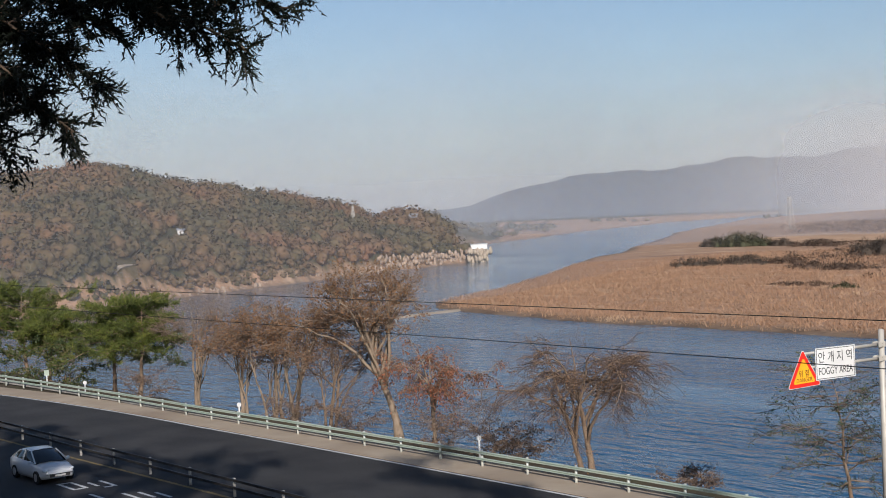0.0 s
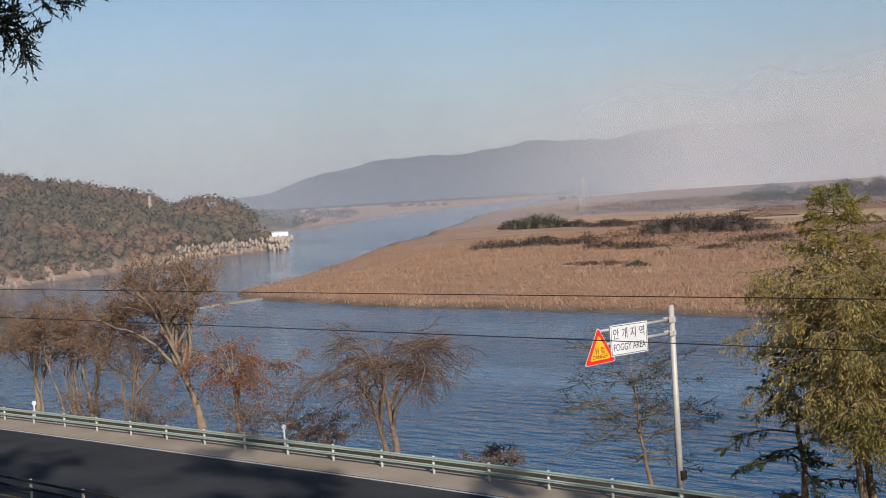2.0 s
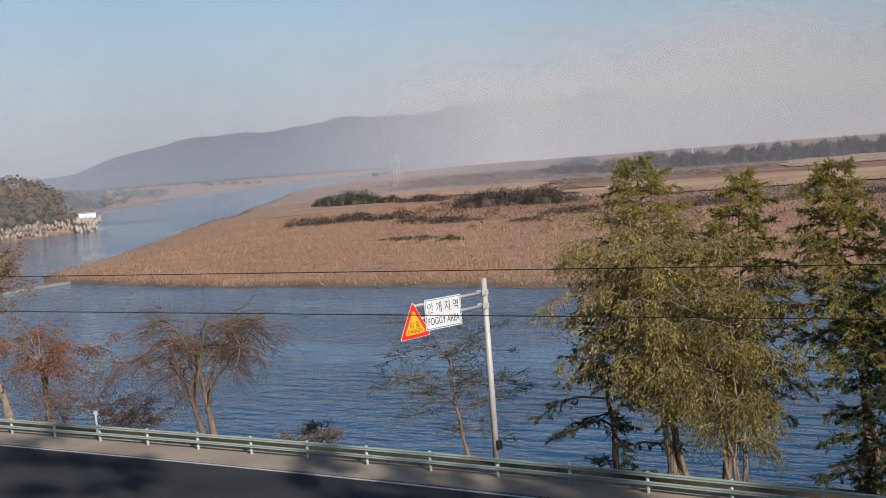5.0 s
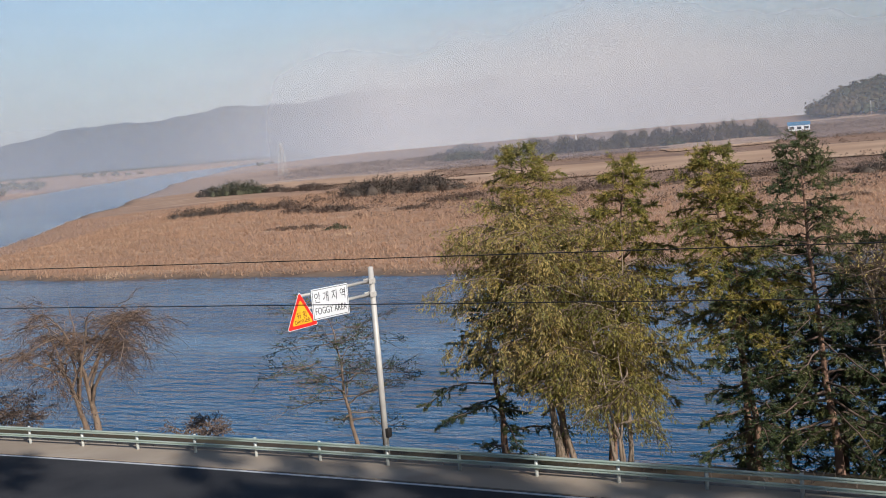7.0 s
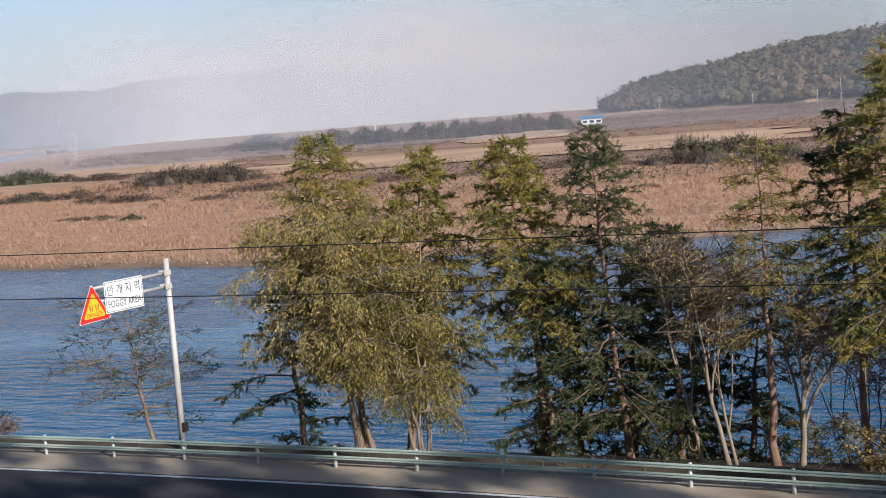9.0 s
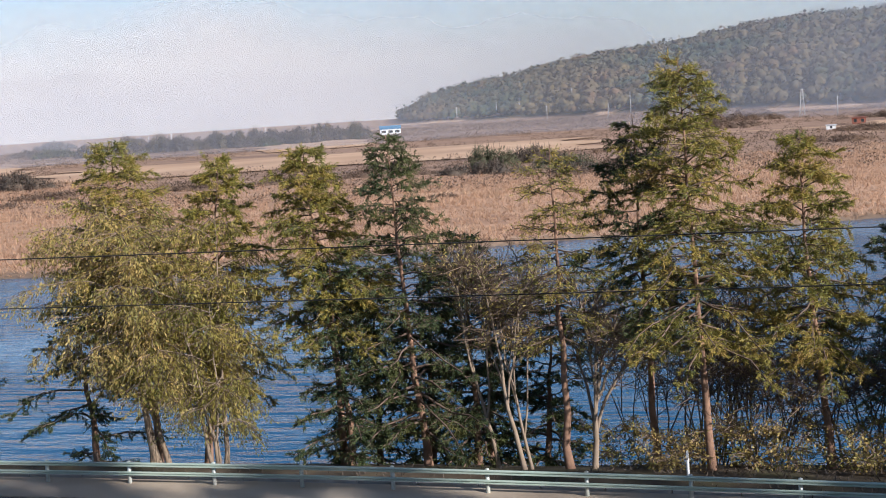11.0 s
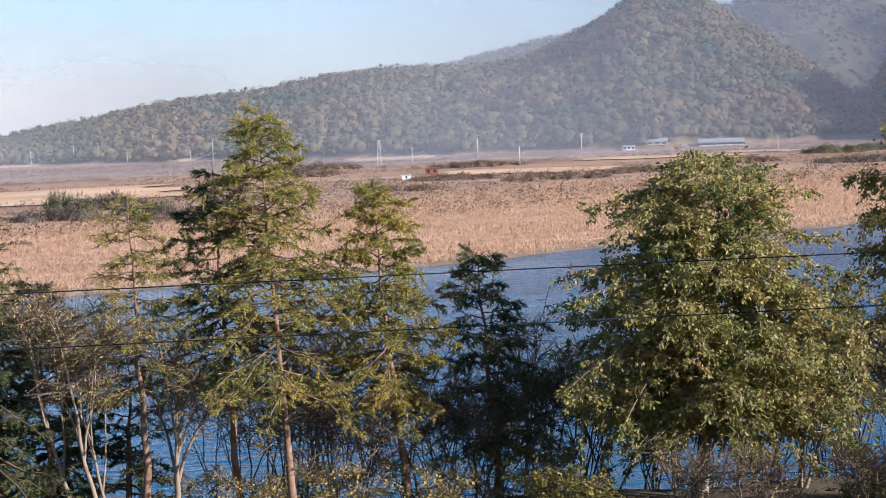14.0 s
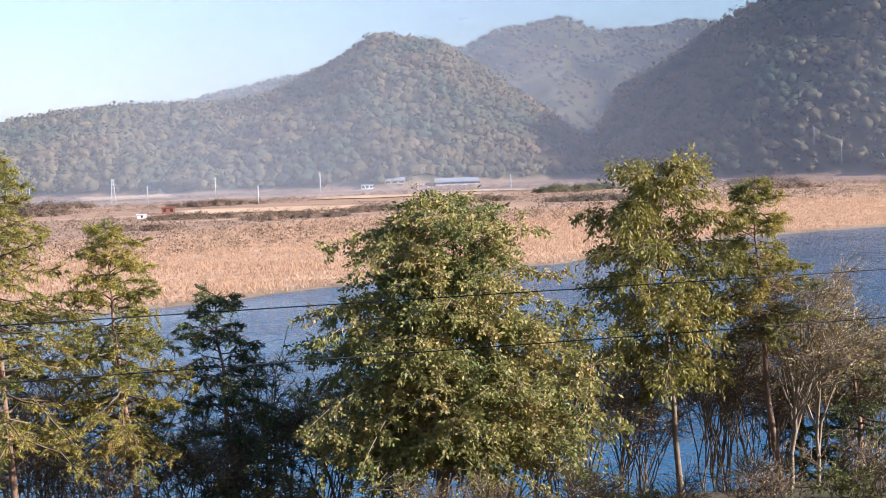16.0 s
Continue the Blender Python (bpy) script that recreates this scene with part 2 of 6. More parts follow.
def haze_shell_mat(name, thick, low, high, az0, az1, seed, patch=0.35, tint=(0.86, 0.84, 0.84), ragged=0.9):
    """A tinted see-through skin that paints in mist or haze: densest low down, ragged above, between two bearings."""
    m = bpy.data.materials.new(name)
    m.use_nodes = True
    n, l = m.node_tree.nodes, m.node_tree.links
    n.remove(n["Principled BSDF"])
    o = n["Material Output"]
    geo = n.new("ShaderNodeNewGeometry")
    sep = n.new("ShaderNodeSeparateXYZ")
    l.new(geo.outputs["Position"], sep.inputs[0])

    def math_node(op, a, c, e=None):
        x = n.new("ShaderNodeMath")
        x.operation = op
        for i, v in enumerate((a, c, e)):
            if v is None:
                continue
            if isinstance(v, (int, float)):
                x.inputs[i].default_value = v
            else:
                l.new(v, x.inputs[i])
        return x.outputs[0]

    def smooth(v, a, c):
        r = n.new("ShaderNodeMapRange")
        r.interpolation_type = "SMOOTHERSTEP"
        r.inputs[1].default_value, r.inputs[2].default_value = a, c
        l.new(v, r.inputs[0])
        return r.outputs[0]
    mp = n.new("ShaderNodeMapping")
    mp.inputs["Scale"].default_value = (1, 1, 2.2)
    mp.inputs["Location"].default_value = (seed * 31.0, seed * 17.0, 0)
    l.new(geo.outputs["Position"], mp.inputs[0])
    t = n.new("ShaderNodeTexNoise")
    t.inputs["Scale"].default_value = 0.0035
    t.inputs["Detail"].default_value = 5
    l.new(mp.outputs[0], t.inputs["Vector"])
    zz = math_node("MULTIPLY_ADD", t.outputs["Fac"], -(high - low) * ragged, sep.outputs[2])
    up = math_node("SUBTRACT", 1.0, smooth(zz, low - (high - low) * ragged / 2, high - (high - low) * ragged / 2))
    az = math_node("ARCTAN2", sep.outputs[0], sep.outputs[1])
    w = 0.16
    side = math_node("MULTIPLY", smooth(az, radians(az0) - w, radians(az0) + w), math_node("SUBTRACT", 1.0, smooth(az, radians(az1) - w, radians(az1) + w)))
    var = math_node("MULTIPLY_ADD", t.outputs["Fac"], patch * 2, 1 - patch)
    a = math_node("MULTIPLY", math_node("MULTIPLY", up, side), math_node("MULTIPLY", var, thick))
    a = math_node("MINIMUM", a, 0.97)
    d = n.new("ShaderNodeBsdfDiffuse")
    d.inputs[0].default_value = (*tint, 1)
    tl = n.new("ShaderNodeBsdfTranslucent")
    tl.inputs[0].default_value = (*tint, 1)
    ms = n.new("ShaderNodeMixShader")
    ms.inputs[0].default_value = 0.4
    l.new(d.outputs[0], ms.inputs[1])
    l.new(tl.outputs[0], ms.inputs[2])
    tr = n.new("ShaderNodeBsdfTransparent")
    mx = n.new("ShaderNodeMixShader")
    l.new(a, mx.inputs[0])
    l.new(tr.outputs[0], mx.inputs[1])
    l.new(ms.outputs[0], mx.inputs[2])
    l.new(mx.outputs[0], o.inputs[0])
    return m

# ---- building helpers ----
def mesh_ob(name, verts, faces, material, parent=None, smooth=False):
    me = bpy.data.meshes.new(name)
    me.from_pydata([tuple(v) for v in verts], [], [tuple(f) for f in faces])
    me.materials.append(material)
    if smooth:
        me.polygons.foreach_set("use_smooth", [True] * len(me.polygons))
    me.update()
    ob = new(name, me)
    ob.parent = parent
    return ob


def part(name, bm, material, parent=None, label="", smooth=False):
    me = bpy.data.meshes.new(name)
    bm.to_mesh(me)
    bm.free()
    me.materials.append(material)
    if smooth:
        me.polygons.foreach_set("use_smooth", [True] * len(me.polygons))
    ob = new(name, me)
    ob.parent = parent
    if label:
        ob["label"] = label
    return ob


def empty(name, x, y, z, label="", category="", group="", kind=""):
    ob = new(name)
    ob.location = (x, y, z)
    return tagged(ob, label, category, group, kind)


def box(bm, x0, y0, z0, x1, y1, z1, bevel=0.0):
    r = bmesh.ops.create_cube(bm, size=1, matrix=Matrix.Translation(((x0 + x1) / 2, (y0 + y1) / 2, (z0 + z1) / 2)) @ Matrix.Diagonal((x1 - x0, y1 - y0, z1 - z0, 1)))
    if bevel:
        edges = list({e for v in r["verts"] for e in v.link_edges})
        bmesh.ops.bevel(bm, geom=edges, offset=bevel, segments=2, affect="EDGES", profile=0.5)


def tube(bm, a, b, r0, r1, n=10, caps=True):
    a, b = Vector(a), Vector(b)
    d = b - a
    m = Matrix.Translation((a + b) / 2) @ d.to_track_quat("Z", "Y").to_matrix().to_4x4()
    bmesh.ops.create_cone(bm, cap_ends=caps, segments=n, radius1=r0, radius2=r1, depth=d.length, matrix=m)


def quads(centres, u, v, material, name, parent=None, soft=None):
    """Many small leaf-shaped faces: centres and two half axes, one row a leaf."""
    n = len(centres)
    co = np.empty((n * 4, 3), np.float32)
    co[0::4] = centres - u
    co[1::4] = centres - v * 0.9 + u * 0.1
    co[2::4] = centres + u
    co[3::4] = centres + v * 0.9 + u * 0.1
    me = bpy.data.meshes.new(name)
    me.vertices.add(n * 4)
    me.vertices.foreach_set("co", co.ravel())
    me.loops.add(n * 4)
    me.loops.foreach_set("vertex_index", np.arange(n * 4, dtype=np.int32))
    me.polygons.add(n)
    me.polygons.foreach_set("loop_start", np.arange(0, n * 4, 4, dtype=np.int32))
    me.materials.append(material)
    me.update(calc_edges=True)
    if soft is not None:
        face = np.cross(u, v)
        soft = np.where(np.sum(face * soft, axis=1)[:, None] < 0, -soft, soft)
        me.polygons.foreach_set("use_smooth", np.ones(n, bool))
        me.normals_split_custom_set_from_vertices(np.repeat(soft, 4, 0).astype(np.float32))
    ob = new(name, me)
    ob.parent = parent
    return ob


rng = np.random.default_rng(7)


def needles(centres, u, v, material, name, parent=None):
    """Many thin pointed blades, one triangle each."""
    n = len(centres)
    V = np.stack([centres - u - v, centres - u + v, centres + u], 1).reshape(-1, 3)
    me = bpy.data.meshes.new(name)
    me.vertices.add(n * 3)
    me.vertices.foreach_set("co", V.astype(np.float32).ravel())
    me.loops.add(n * 3)
    me.loops.foreach_set("vertex_index", np.arange(n * 3, dtype=np.int32))
    me.polygons.add(n)
    me.polygons.foreach_set("loop_start", np.arange(0, n * 3, 3, dtype=np.int32))
    me.materials.append(material)
    me.update(calc_edges=True)
    ob = new(name, me)
    ob.parent = parent
    return ob


def sm(a, b, x):
    t = np.clip((x - a) / (b - a), 0, 1)
    return t * t * (3 - 2 * t)


def waves(x, y, s, seed):
    """Cheap smooth unevenness between about -1 and 1."""
    r = np.random.default_rng(seed)
    out = 0
    for k in range(6):
        f = (1.7 ** k) / s
        a, b, c = r.uniform(0, 6.28, 3)
        out = out + np.sin(x * f * math.cos(a) + y * f * math.sin(a) + b) * np.sin(x * f * math.cos(c) - y * f * math.sin(c) + a) / (1.45 ** k)
    return out / 2.0


# ---- the lie of the land ----
WATER = -8.0
PLAIN = [(-236, 186), (-222, 176), (-168, 164), (-139, 164), (-107, 162), (-80, 161), (-55, 172), (-20, 186), (17, 198), (40, 212), (86, 231), (134, 270), (173, 279), (300, 330),
         (520, 420), (900, 560), (1600, 700), (4700, 900), (4700, 4900), (-2300, 4900), (-1500, 2400), (-1030, 1600), (-900, 1130), (-660, 760), (-483, 525), (-340, 330), (-256, 222)]
LEFT = [(-345, 40), (-300, 122), (-329, 173), (-358, 227), (-385, 282), (-416, 353), (-452, 372), (-560, 470), (-640, 560), (-800, 800), (-960, 1080), (-1100, 1500), (-1700, 2500), (-2600, 4900),
        (-4900, 4900), (-4900, -3000), (-700, -600), (-430, -150)]
RIDGE_A = [(-100, 1.2), (-80, 2.0), (-72, 2.1), (-69, 2.2), (-66.5, 2.5), (-64.9, 2.5), (-62.7, 1.8), (-60.2, 1.45), (-57.8, 1.0), (-54.9, 0.4), (-54.1, -0.2), (-53.4, 0.05), (-52.4, 0.05), (-50.8, -0.45), (-49.7, -1.1), (-49.1, -1.9), (-48.6, -2.2), (-40, -2.2)]
RIDGE_B = [(-16, -0.9), (-14.4, -0.4), (-13.8, 0.0), (-12.7, 0.3), (-10.6, 0.6), (-6.7, 1.35), (-3.6, 1.6), (-1, 2.0), (2, 2.28), (5, 2.2), (7.2, 2.3), (8.6, 2.85), (9.7, 3.2), (11.2, 4.05), (12.4, 4.6), (13.3, 4.75), (15.4, 4.4), (17, 3.4), (19, 2.1), (21, 0.6), (22.5, -0.6)]
RIDGE_D = [(0, 1.0), (2.5, 2.0), (4.1, 2.48), (5.7, 2.87), (7.4, 3.2), (9.3, 3.5), (13, 4.0), (16.4, 4.5), (17.8, 5.2), (19.3, 5.4), (20.4, 5.5), (22.1, 4.85), (24.1, 5.0), (27.1, 5.0), (33, 5.2), (45, 4.0)]
RIDGE_C = [(20.5, -0.9), (21.6, -0.3), (22.4, 1.4), (22.9, 2.4), (25.3, 3.6), (27.1, 4.9), (28.7, 5.7), (31, 6.5), (33.5, 7.2), (40, 8), (60, 6)]
RIDGE_F = [(-75, 0.3), (-56, 0.2), (-52.2, 0.1), (-50, 0.25), (-48.3, 0.85), (-45.9, 1.3), (-42.4, 1.45), (-39.2, 1.72), (-36.7, 1.72), (-33.4, 1.95), (-28, 2.1), (-20, 1.6), (-10, 1.0), (0, 0.6)]
EYE_Z = 12.0


def edge_distance(x, y, poly):
    """Distance to a closed outline, positive inside."""
    inside = np.zeros(x.shape, bool)
    best = np.full(x.shape, 1e9)
    for (x0, y0), (x1, y1) in zip(poly, poly[1:] + poly[:1]):
        dx, dy = x1 - x0, y1 - y0
        t = np.clip(((x - x0) * dx + (y - y0) * dy) / (dx * dx + dy * dy), 0, 1)
        best = np.minimum(best, np.hypot(x - x0 - t * dx, y - y0 - t * dy))
        if dy != 0:
            cross = (y0 > y) != (y1 > y)
            inside ^= cross & (x < x0 + (y - y0) / dy * dx)
    return np.where(inside, best, -best)


def ridge(az, d, table, foot, crest, tail, rough=0.06, seed=1, power=1.0):
    """Height of a range whose crest, seen from the look-out, follows a table of bearing and elevation."""
    a, e = np.array(table).T
    top = EYE_Z + crest * np.tan(np.radians(np.interp(az, a, e, left=-9, right=-9)))
    base = -4.5
    top = np.maximum(top, base)
    up = np.clip((d - foot) / (crest - foot), 0, 1)
    shape = np.where(d < crest, up ** power * (1 - 0.35 * up ** power) / 0.65, 1 - sm(crest, tail, d))
    x, y = d * np.sin(np.radians(az)), d * np.cos(np.radians(az))
    mid = np.clip(up * (1 - up) * 4, 0, 1)
    folds = rough * (waves(x, y, 70, seed) + 0.7 * waves(x * 1.0, y * 0.35, 38, seed + 50))
    return base + (top - base) * np.clip(shape + folds * mid, 0, 1.0)


def land(x, y):
    """Height of the land beyond the near bank, with the shares of field, forest and mud."""
    x, y = np.asarray(x, float), np.asarray(y, float)
    d, az = np.hypot(x, y), np.degrees(np.arctan2(x, y))
    wob = waves(x, y, 14, 3) * 4.0 * sm(150, 400, d) + waves(x, y, 6, 4) * 1.3
    p, q = edge_distance(x, y, PLAIN) + wob, edge_distance(x, y, LEFT) + wob
    z = np.full(x.shape, -10.5)
    zp = -8.9 + 1.5 * sm(-4, 5, p) + 1.6 * sm(2, 60, p) + 1.2 * sm(150, 500, p) + 0.35 * waves(x, y, 25, 5) * sm(5, 40, p)
    hb = ridge(az, d, RIDGE_B, np.interp(az, [-16, -5, 5, 13, 20, 24], [1130, 960, 830, 800, 900, 980]), 1500, 2600, 0.10, 11, 0.9)
    crest_c = np.interp(az, [20, 22, 25, 27, 30, 40], [1500, 1430, 1290, 1220, 1190, 1150])
    hc = ridge(az, d, RIDGE_C, np.interp(az, [20, 23, 26, 30, 40], [1040, 880, 800, 780, 760]), crest_c, crest_c + 700, 0.10, 12, 0.9)
    hd = ridge(az, d, RIDGE_D, 1500, 2300, 3600, 0.12, 13, 0.9)
    hf = ridge(az, d, RIDGE_F, 2300, 3300, 4600, 0.08, 14, 0.9)
    hf = np.where(hf > 0, hf * (1 + 0.04 * np.sin(az * 1.1) + 0.02 * np.sin(az * 2.9 + 1) + 0.012 * np.sin(az * 6.7)), hf)
    hills = np.maximum(np.maximum(hb, hc), np.maximum(hd, hf))
    rise = np.maximum(0, hills + 4.5)
    zp = zp + rise * sm(100, 300, p)
    z = np.where(p > -6, np.maximum(z, zp), z)
    ds = np.interp(az, [-100, -74, -66, -62, -57.6, -53.7, -49.7, -48.9, -40], [420, 345, 318, 372, 424, 477, 545, 585, 800])
    a, e = np.array(RIDGE_A).T
    back = np.interp(az, [-66, -58, -55, -53.5, -49], [230, 190, 150, 90, 45])
    crest = ds + back
    top = EYE_Z - 4.0 + crest * np.tan(np.radians(np.interp(az, a, e)))
    up = np.clip((d - ds) / back, 0, 1)
    prof = np.where(d < crest, 0.10 * sm(0, 0.06, up) + 0.90 * up ** 0.9, 1 - 0.5 * sm(crest, crest + 900, d))
    spur = 0.015 * np.sin(np.radians(az) * 48 + up * 3.0) * np.clip(up * (1 - up) * 4, 0, 1)
    zl = -9.0 + 2.2 * sm(-3, 4, q) + np.maximum(0, top + 7) * np.clip(prof + spur + 0.05 * waves(x, y, 30, 21) * np.clip(up * (1 - up) * 4, 0, 1), 0, 1.05) * sm(1, 10, q)
    zl = np.where((az > -49.2), -9.0 + 2.2 * sm(-3, 4, q) + 1.6 * sm(3, 60, q) + np.maximum(0, hf + 4.5), np.maximum(zl, -9 + 2.2 * sm(-3, 4, q) + np.maximum(0, hf + 4.5) * sm(300, 900, q)))
    z = np.where(q > -6, np.maximum(z, zl), z)
    z = np.where((d > 2250) & (az < 5), np.maximum(z, hf - 4.0), z)
    forest = np.clip(sm(0.4, 2.6, rise) * (p > 0) + (q > 6) * (az < -48.9), 0, 1)
    forest = np.where((d > 1900) & (az < -5), 1.0, forest)
    field = sm(60, 190, p + 25 * waves(x, y, 45, 31))
    mud = np.maximum(1 - sm(1.5, 7, p), 0) * (p > -8) + (1 - sm(0.3, 2.2, q)) * (q > -8)
    return z, field, forest, np.clip(mud, 0, 1)


def build_ground():
    """One sheet from the far side of the river to the horizon, finer in the stretch that is looked at."""
    az = np.radians(np.concatenate([np.arange(-180, -76, 4.0), np.arange(-76, 40, 0.3), np.arange(40, 180.1, 4.0)]))
    dist = np.concatenate([np.concatenate([np.arange(62, 140, 12.0), np.arange(140, 420, 3.4)]), 420 * 1.0150 ** np.arange(0, 166), [4960]])
    A, D = np.meshgrid(az, dist, indexing="ij")
    X, Y = D * np.sin(A), D * np.cos(A)
    Z, field, forest, mud = land(X, Y)
    na, nd = len(az), len(dist)
    verts = np.stack([X, Y, Z], -1).reshape(-1, 3)
    i, j = np.meshgrid(np.arange(na - 1), np.arange(nd - 1), indexing="ij")
    k = (i * nd + j).ravel()
    faces = np.stack([k, k + 1, k + nd + 1, k + nd], -1)[:, ::-1]
    me = bpy.data.meshes.new("ground")
    me.vertices.add(len(verts))
    me.vertices.foreach_set("co", verts.astype(np.float32).ravel())
    me.loops.add(faces.size)
    me.loops.foreach_set("vertex_index", faces.astype(np.int32).ravel())
    me.polygons.add(len(faces))
    me.polygons.foreach_set("loop_start", np.arange(0, faces.size, 4, dtype=np.int32))
    me.polygons.foreach_set("use_smooth", [True] * len(faces))
    me.update(calc_edges=True)
    col = me.color_attributes.new("cover", "FLOAT_COLOR", "POINT")
    c = np.stack([field, forest, mud, np.ones_like(mud)], -1).reshape(-1).astype(np.float32)
    col.data.foreach_set("color", c)
    me.materials.append(terrain_mat())
    return tagged(new("ground", me), "reed flats, fields and wooded hills beyond the river", "ground", kind="structure")


build_ground()
tagged(mesh_ob("water", [(-4900, 47, WATER), (4900, 47, WATER), (4900, 4950, WATER), (-4900, 4950, WATER)], [(0, 1, 2, 3)], water_mat()), "wind-rippled blue river water between its banks", "river", kind="structure")


RAIL_LINE = [(-75, 0.35), (-64, 0.70), (-52, 0.95), (-42, 1.12), (-34, 1.15), (-25, 0.93), (-16, 0.52), (-8, -0.10), (-1, -0.80), (5, -1.50), (12, -2.55), (20, -4.05), (30, -6.3), (60, -14), (300, -80)]


def rail_bow(x):
    """The guard rail's bend away from a straight line: it swings towards the look-out at its near end."""
    if x < -75:
        return 0.35 - 0.9 * ((-x - 75) / 30) ** 2
    px, py = zip(*RAIL_LINE)
    return float(np.mean(np.interp([x - 4, x - 2, x, x + 2, x + 4], px, py)))


def bow(x):
    """The road's bend, close to that of its rail."""
    return rail_bow(-72) - 1.7 * ((-x - 72) / 26) ** 2 if x < -72 else rail_bow(x)


# Near land: the slope under the look-out, the road bed and the river bank
SECTION = [(-90, 26), (-30, 13.5), (-2, 10.6), (2.0, 10.3), (5, 7.5), (12, 2.6), (18, 0.3), (19.5, 0.0), (42.2, -0.02), (43.0, -0.25), (46.5, -1.0), (52, -4.5), (58, -8.6), (66, -11.0)]
xs = np.arange(-420, 301, 4.0)
gv, gf = [], []
for i, x in enumerate(xs):
    for y, z in SECTION:
        e = 0.25 * noise.noise((x * 0.2, y * 0.3, 0)) if (y > 43.5 or y < 18) else 0
        gv.append((x, y + (bow(x) if 19 < y < 44 else 0), z + e))
ns = len(SECTION)
for i in range(len(xs) - 1):
    for j in range(ns - 1):
        gf.append((i * ns + j, (i + 1) * ns + j, (i + 1) * ns + j + 1, i * ns + j + 1))
M_BANK = mat("bank_soil", (0.055, 0.042, 0.028), 0.95, col2=(0.11, 0.082, 0.05), scale=0.8, bump=0.06, bump_scale=4, wear=(0.075, 0.07, 0.03), wear_scale=0.4)
tagged(mesh_ob("bank", gv, gf, M_BANK), "earth bank with leaf litter and dry grass", "bank", kind="structure")


def ribbon(name, x0, x1, ya, yb, z, material, step=3.0, thick=0.0, follow=True):
    """A strip along the road between two distances from the look-out."""
    v, f = [], []
    n = max(1, int((x1 - x0) / step))
    for i in range(n + 1):
        x = x0 + (x1 - x0) * i / n
        b = bow(x) if follow else 0
        v += [(x, ya + b, z), (x, yb + b, z)]
        if thick:
            v += [(x, yb + b, z - thick), (x, ya + b, z - thick)]
    k = 4 if thick else 2
    for i in range(n):
        a, c = i * k, (i + 1) * k
        f.append((a, c, c + 1, a + 1))
        if thick:
            f += [(a + 1, c + 1, c + 2, a + 2), (a + 3, c + 3, c, a)]
    return mesh_ob(name, v, f, material)


tagged(ribbon("road", -400, 280, 19.6, 37.9, 0.02, M_ASPHALT), "dark asphalt road in tree shade", "road", kind="structure")
tagged(ribbon("pavement", -400, 280, 37.9, 40.15, 0.06, M_SHOULDER, thick=0.06), "pale concrete shoulder beside the road", "shoulder", kind="structure")
tagged(ribbon("road_line", -400, 280, 37.62, 37.80, 0.026, M_LINE), "white edge line along the road", "road marking", kind="structure")
tagged(ribbon("road_line_yellow", -400, 280, 28.0, 28.2, 0.026, M_YELLOW), "yellow line beside the central barrier", "road marking", kind="structure")

# Guard rail on the river side
RAIL_Y = 39.5
POST0, POST_STEP = -27.05, 3.08


def rail_profile(name, z, h, material, parent, x0, x1, y_off=0.0):
    """A long beam with a ridged, W-shaped face towards the road."""
    prof = [(0.0, -h / 2), (-0.055, -h * 0.36), (-0.055, -h * 0.16), (-0.015, -h * 0.06), (-0.015, h * 0.06), (-0.055, h * 0.16), (-0.055, h * 0.36), (0.0, h / 2), (0.02, h / 2), (0.02, -h / 2)]
    v, f = [], []
    n = int((x1 - x0) / POST_STEP)
    for i in range(n + 1):
        x = x0 + (x1 - x0) * i / n
        for y, zz in prof:
            v.append((x, RAIL_Y + rail_bow(x) + y_off + y, z + zz))
    k = len(prof)
    for i in range(n):
        for j in range(k):
            a, b = i * k + j, i * k + (j + 1) % k
            f.append((a, a + k, b + k, b))
    ob = mesh_ob(name, v, f, material, parent)
    return ob


guard = empty("guard_rail", 0, 0, 0, "green-painted steel guard rail with two beams on white posts", "guard rail")
for z, h, nm in ((0.72, 0.15, "beam"), (0.42, 0.13, "beam")):
    o = rail_profile(nm, z, h, M_RAIL, guard, POST0 - POST_STEP * 50, POST0 + POST_STEP * 40)
bm = bmesh.new()
tube(bm, (0, 0, -0.25), (0, 0, 0.80), 0.065, 0.065, 10)
bmesh.ops.create_uvsphere(bm, u_segments=10, v_segments=5, radius=0.068, matrix=Matrix.Translation((0, 0, 0.80)) @ Matrix.Diagonal((1, 1, 0.4, 1)))
post = part("post", bm, M_POSTM, guard, smooth=True)
post_mesh = post.data
post.location = (POST0, RAIL_Y + 0.10 + rail_bow(POST0), 0)
for k in range(-50, 41):
    if k == 0:
        continue
    o = new("post", post_mesh)
    o.parent = guard
    x = POST0 + POST_STEP * k
    o.location = (x, RAIL_Y + 0.10 + rail_bow(x), 0)

# Central barrier, low dark beams
median = empty("median_barrier", 0, 0, 0, "dark steel median barrier of two beams on short posts", "barrier")
for z, yy in ((0.78, 29.2), (0.45, 29.2)):
    bm = bmesh.new()
    box(bm, -250, yy - 0.04, z - 0.06, 60, yy + 0.04, z + 0.06, 0.015)
    part("beam", bm, M_DARKSTEEL, median)
bm = bmesh.new()
box(bm, -0.05, -0.05, 0, 0.05, 0.05, 0.85, 0.01)
mp0 = part("post", bm, M_STEEL, median)
mp0.location = (-60, 29.3, 0.0)
for k in range(-30, 20):
    if k:
        o = new("post", mp0.data)
        o.parent = median
        o.location = (-60 + 4 * k, 29.3, 0.0)

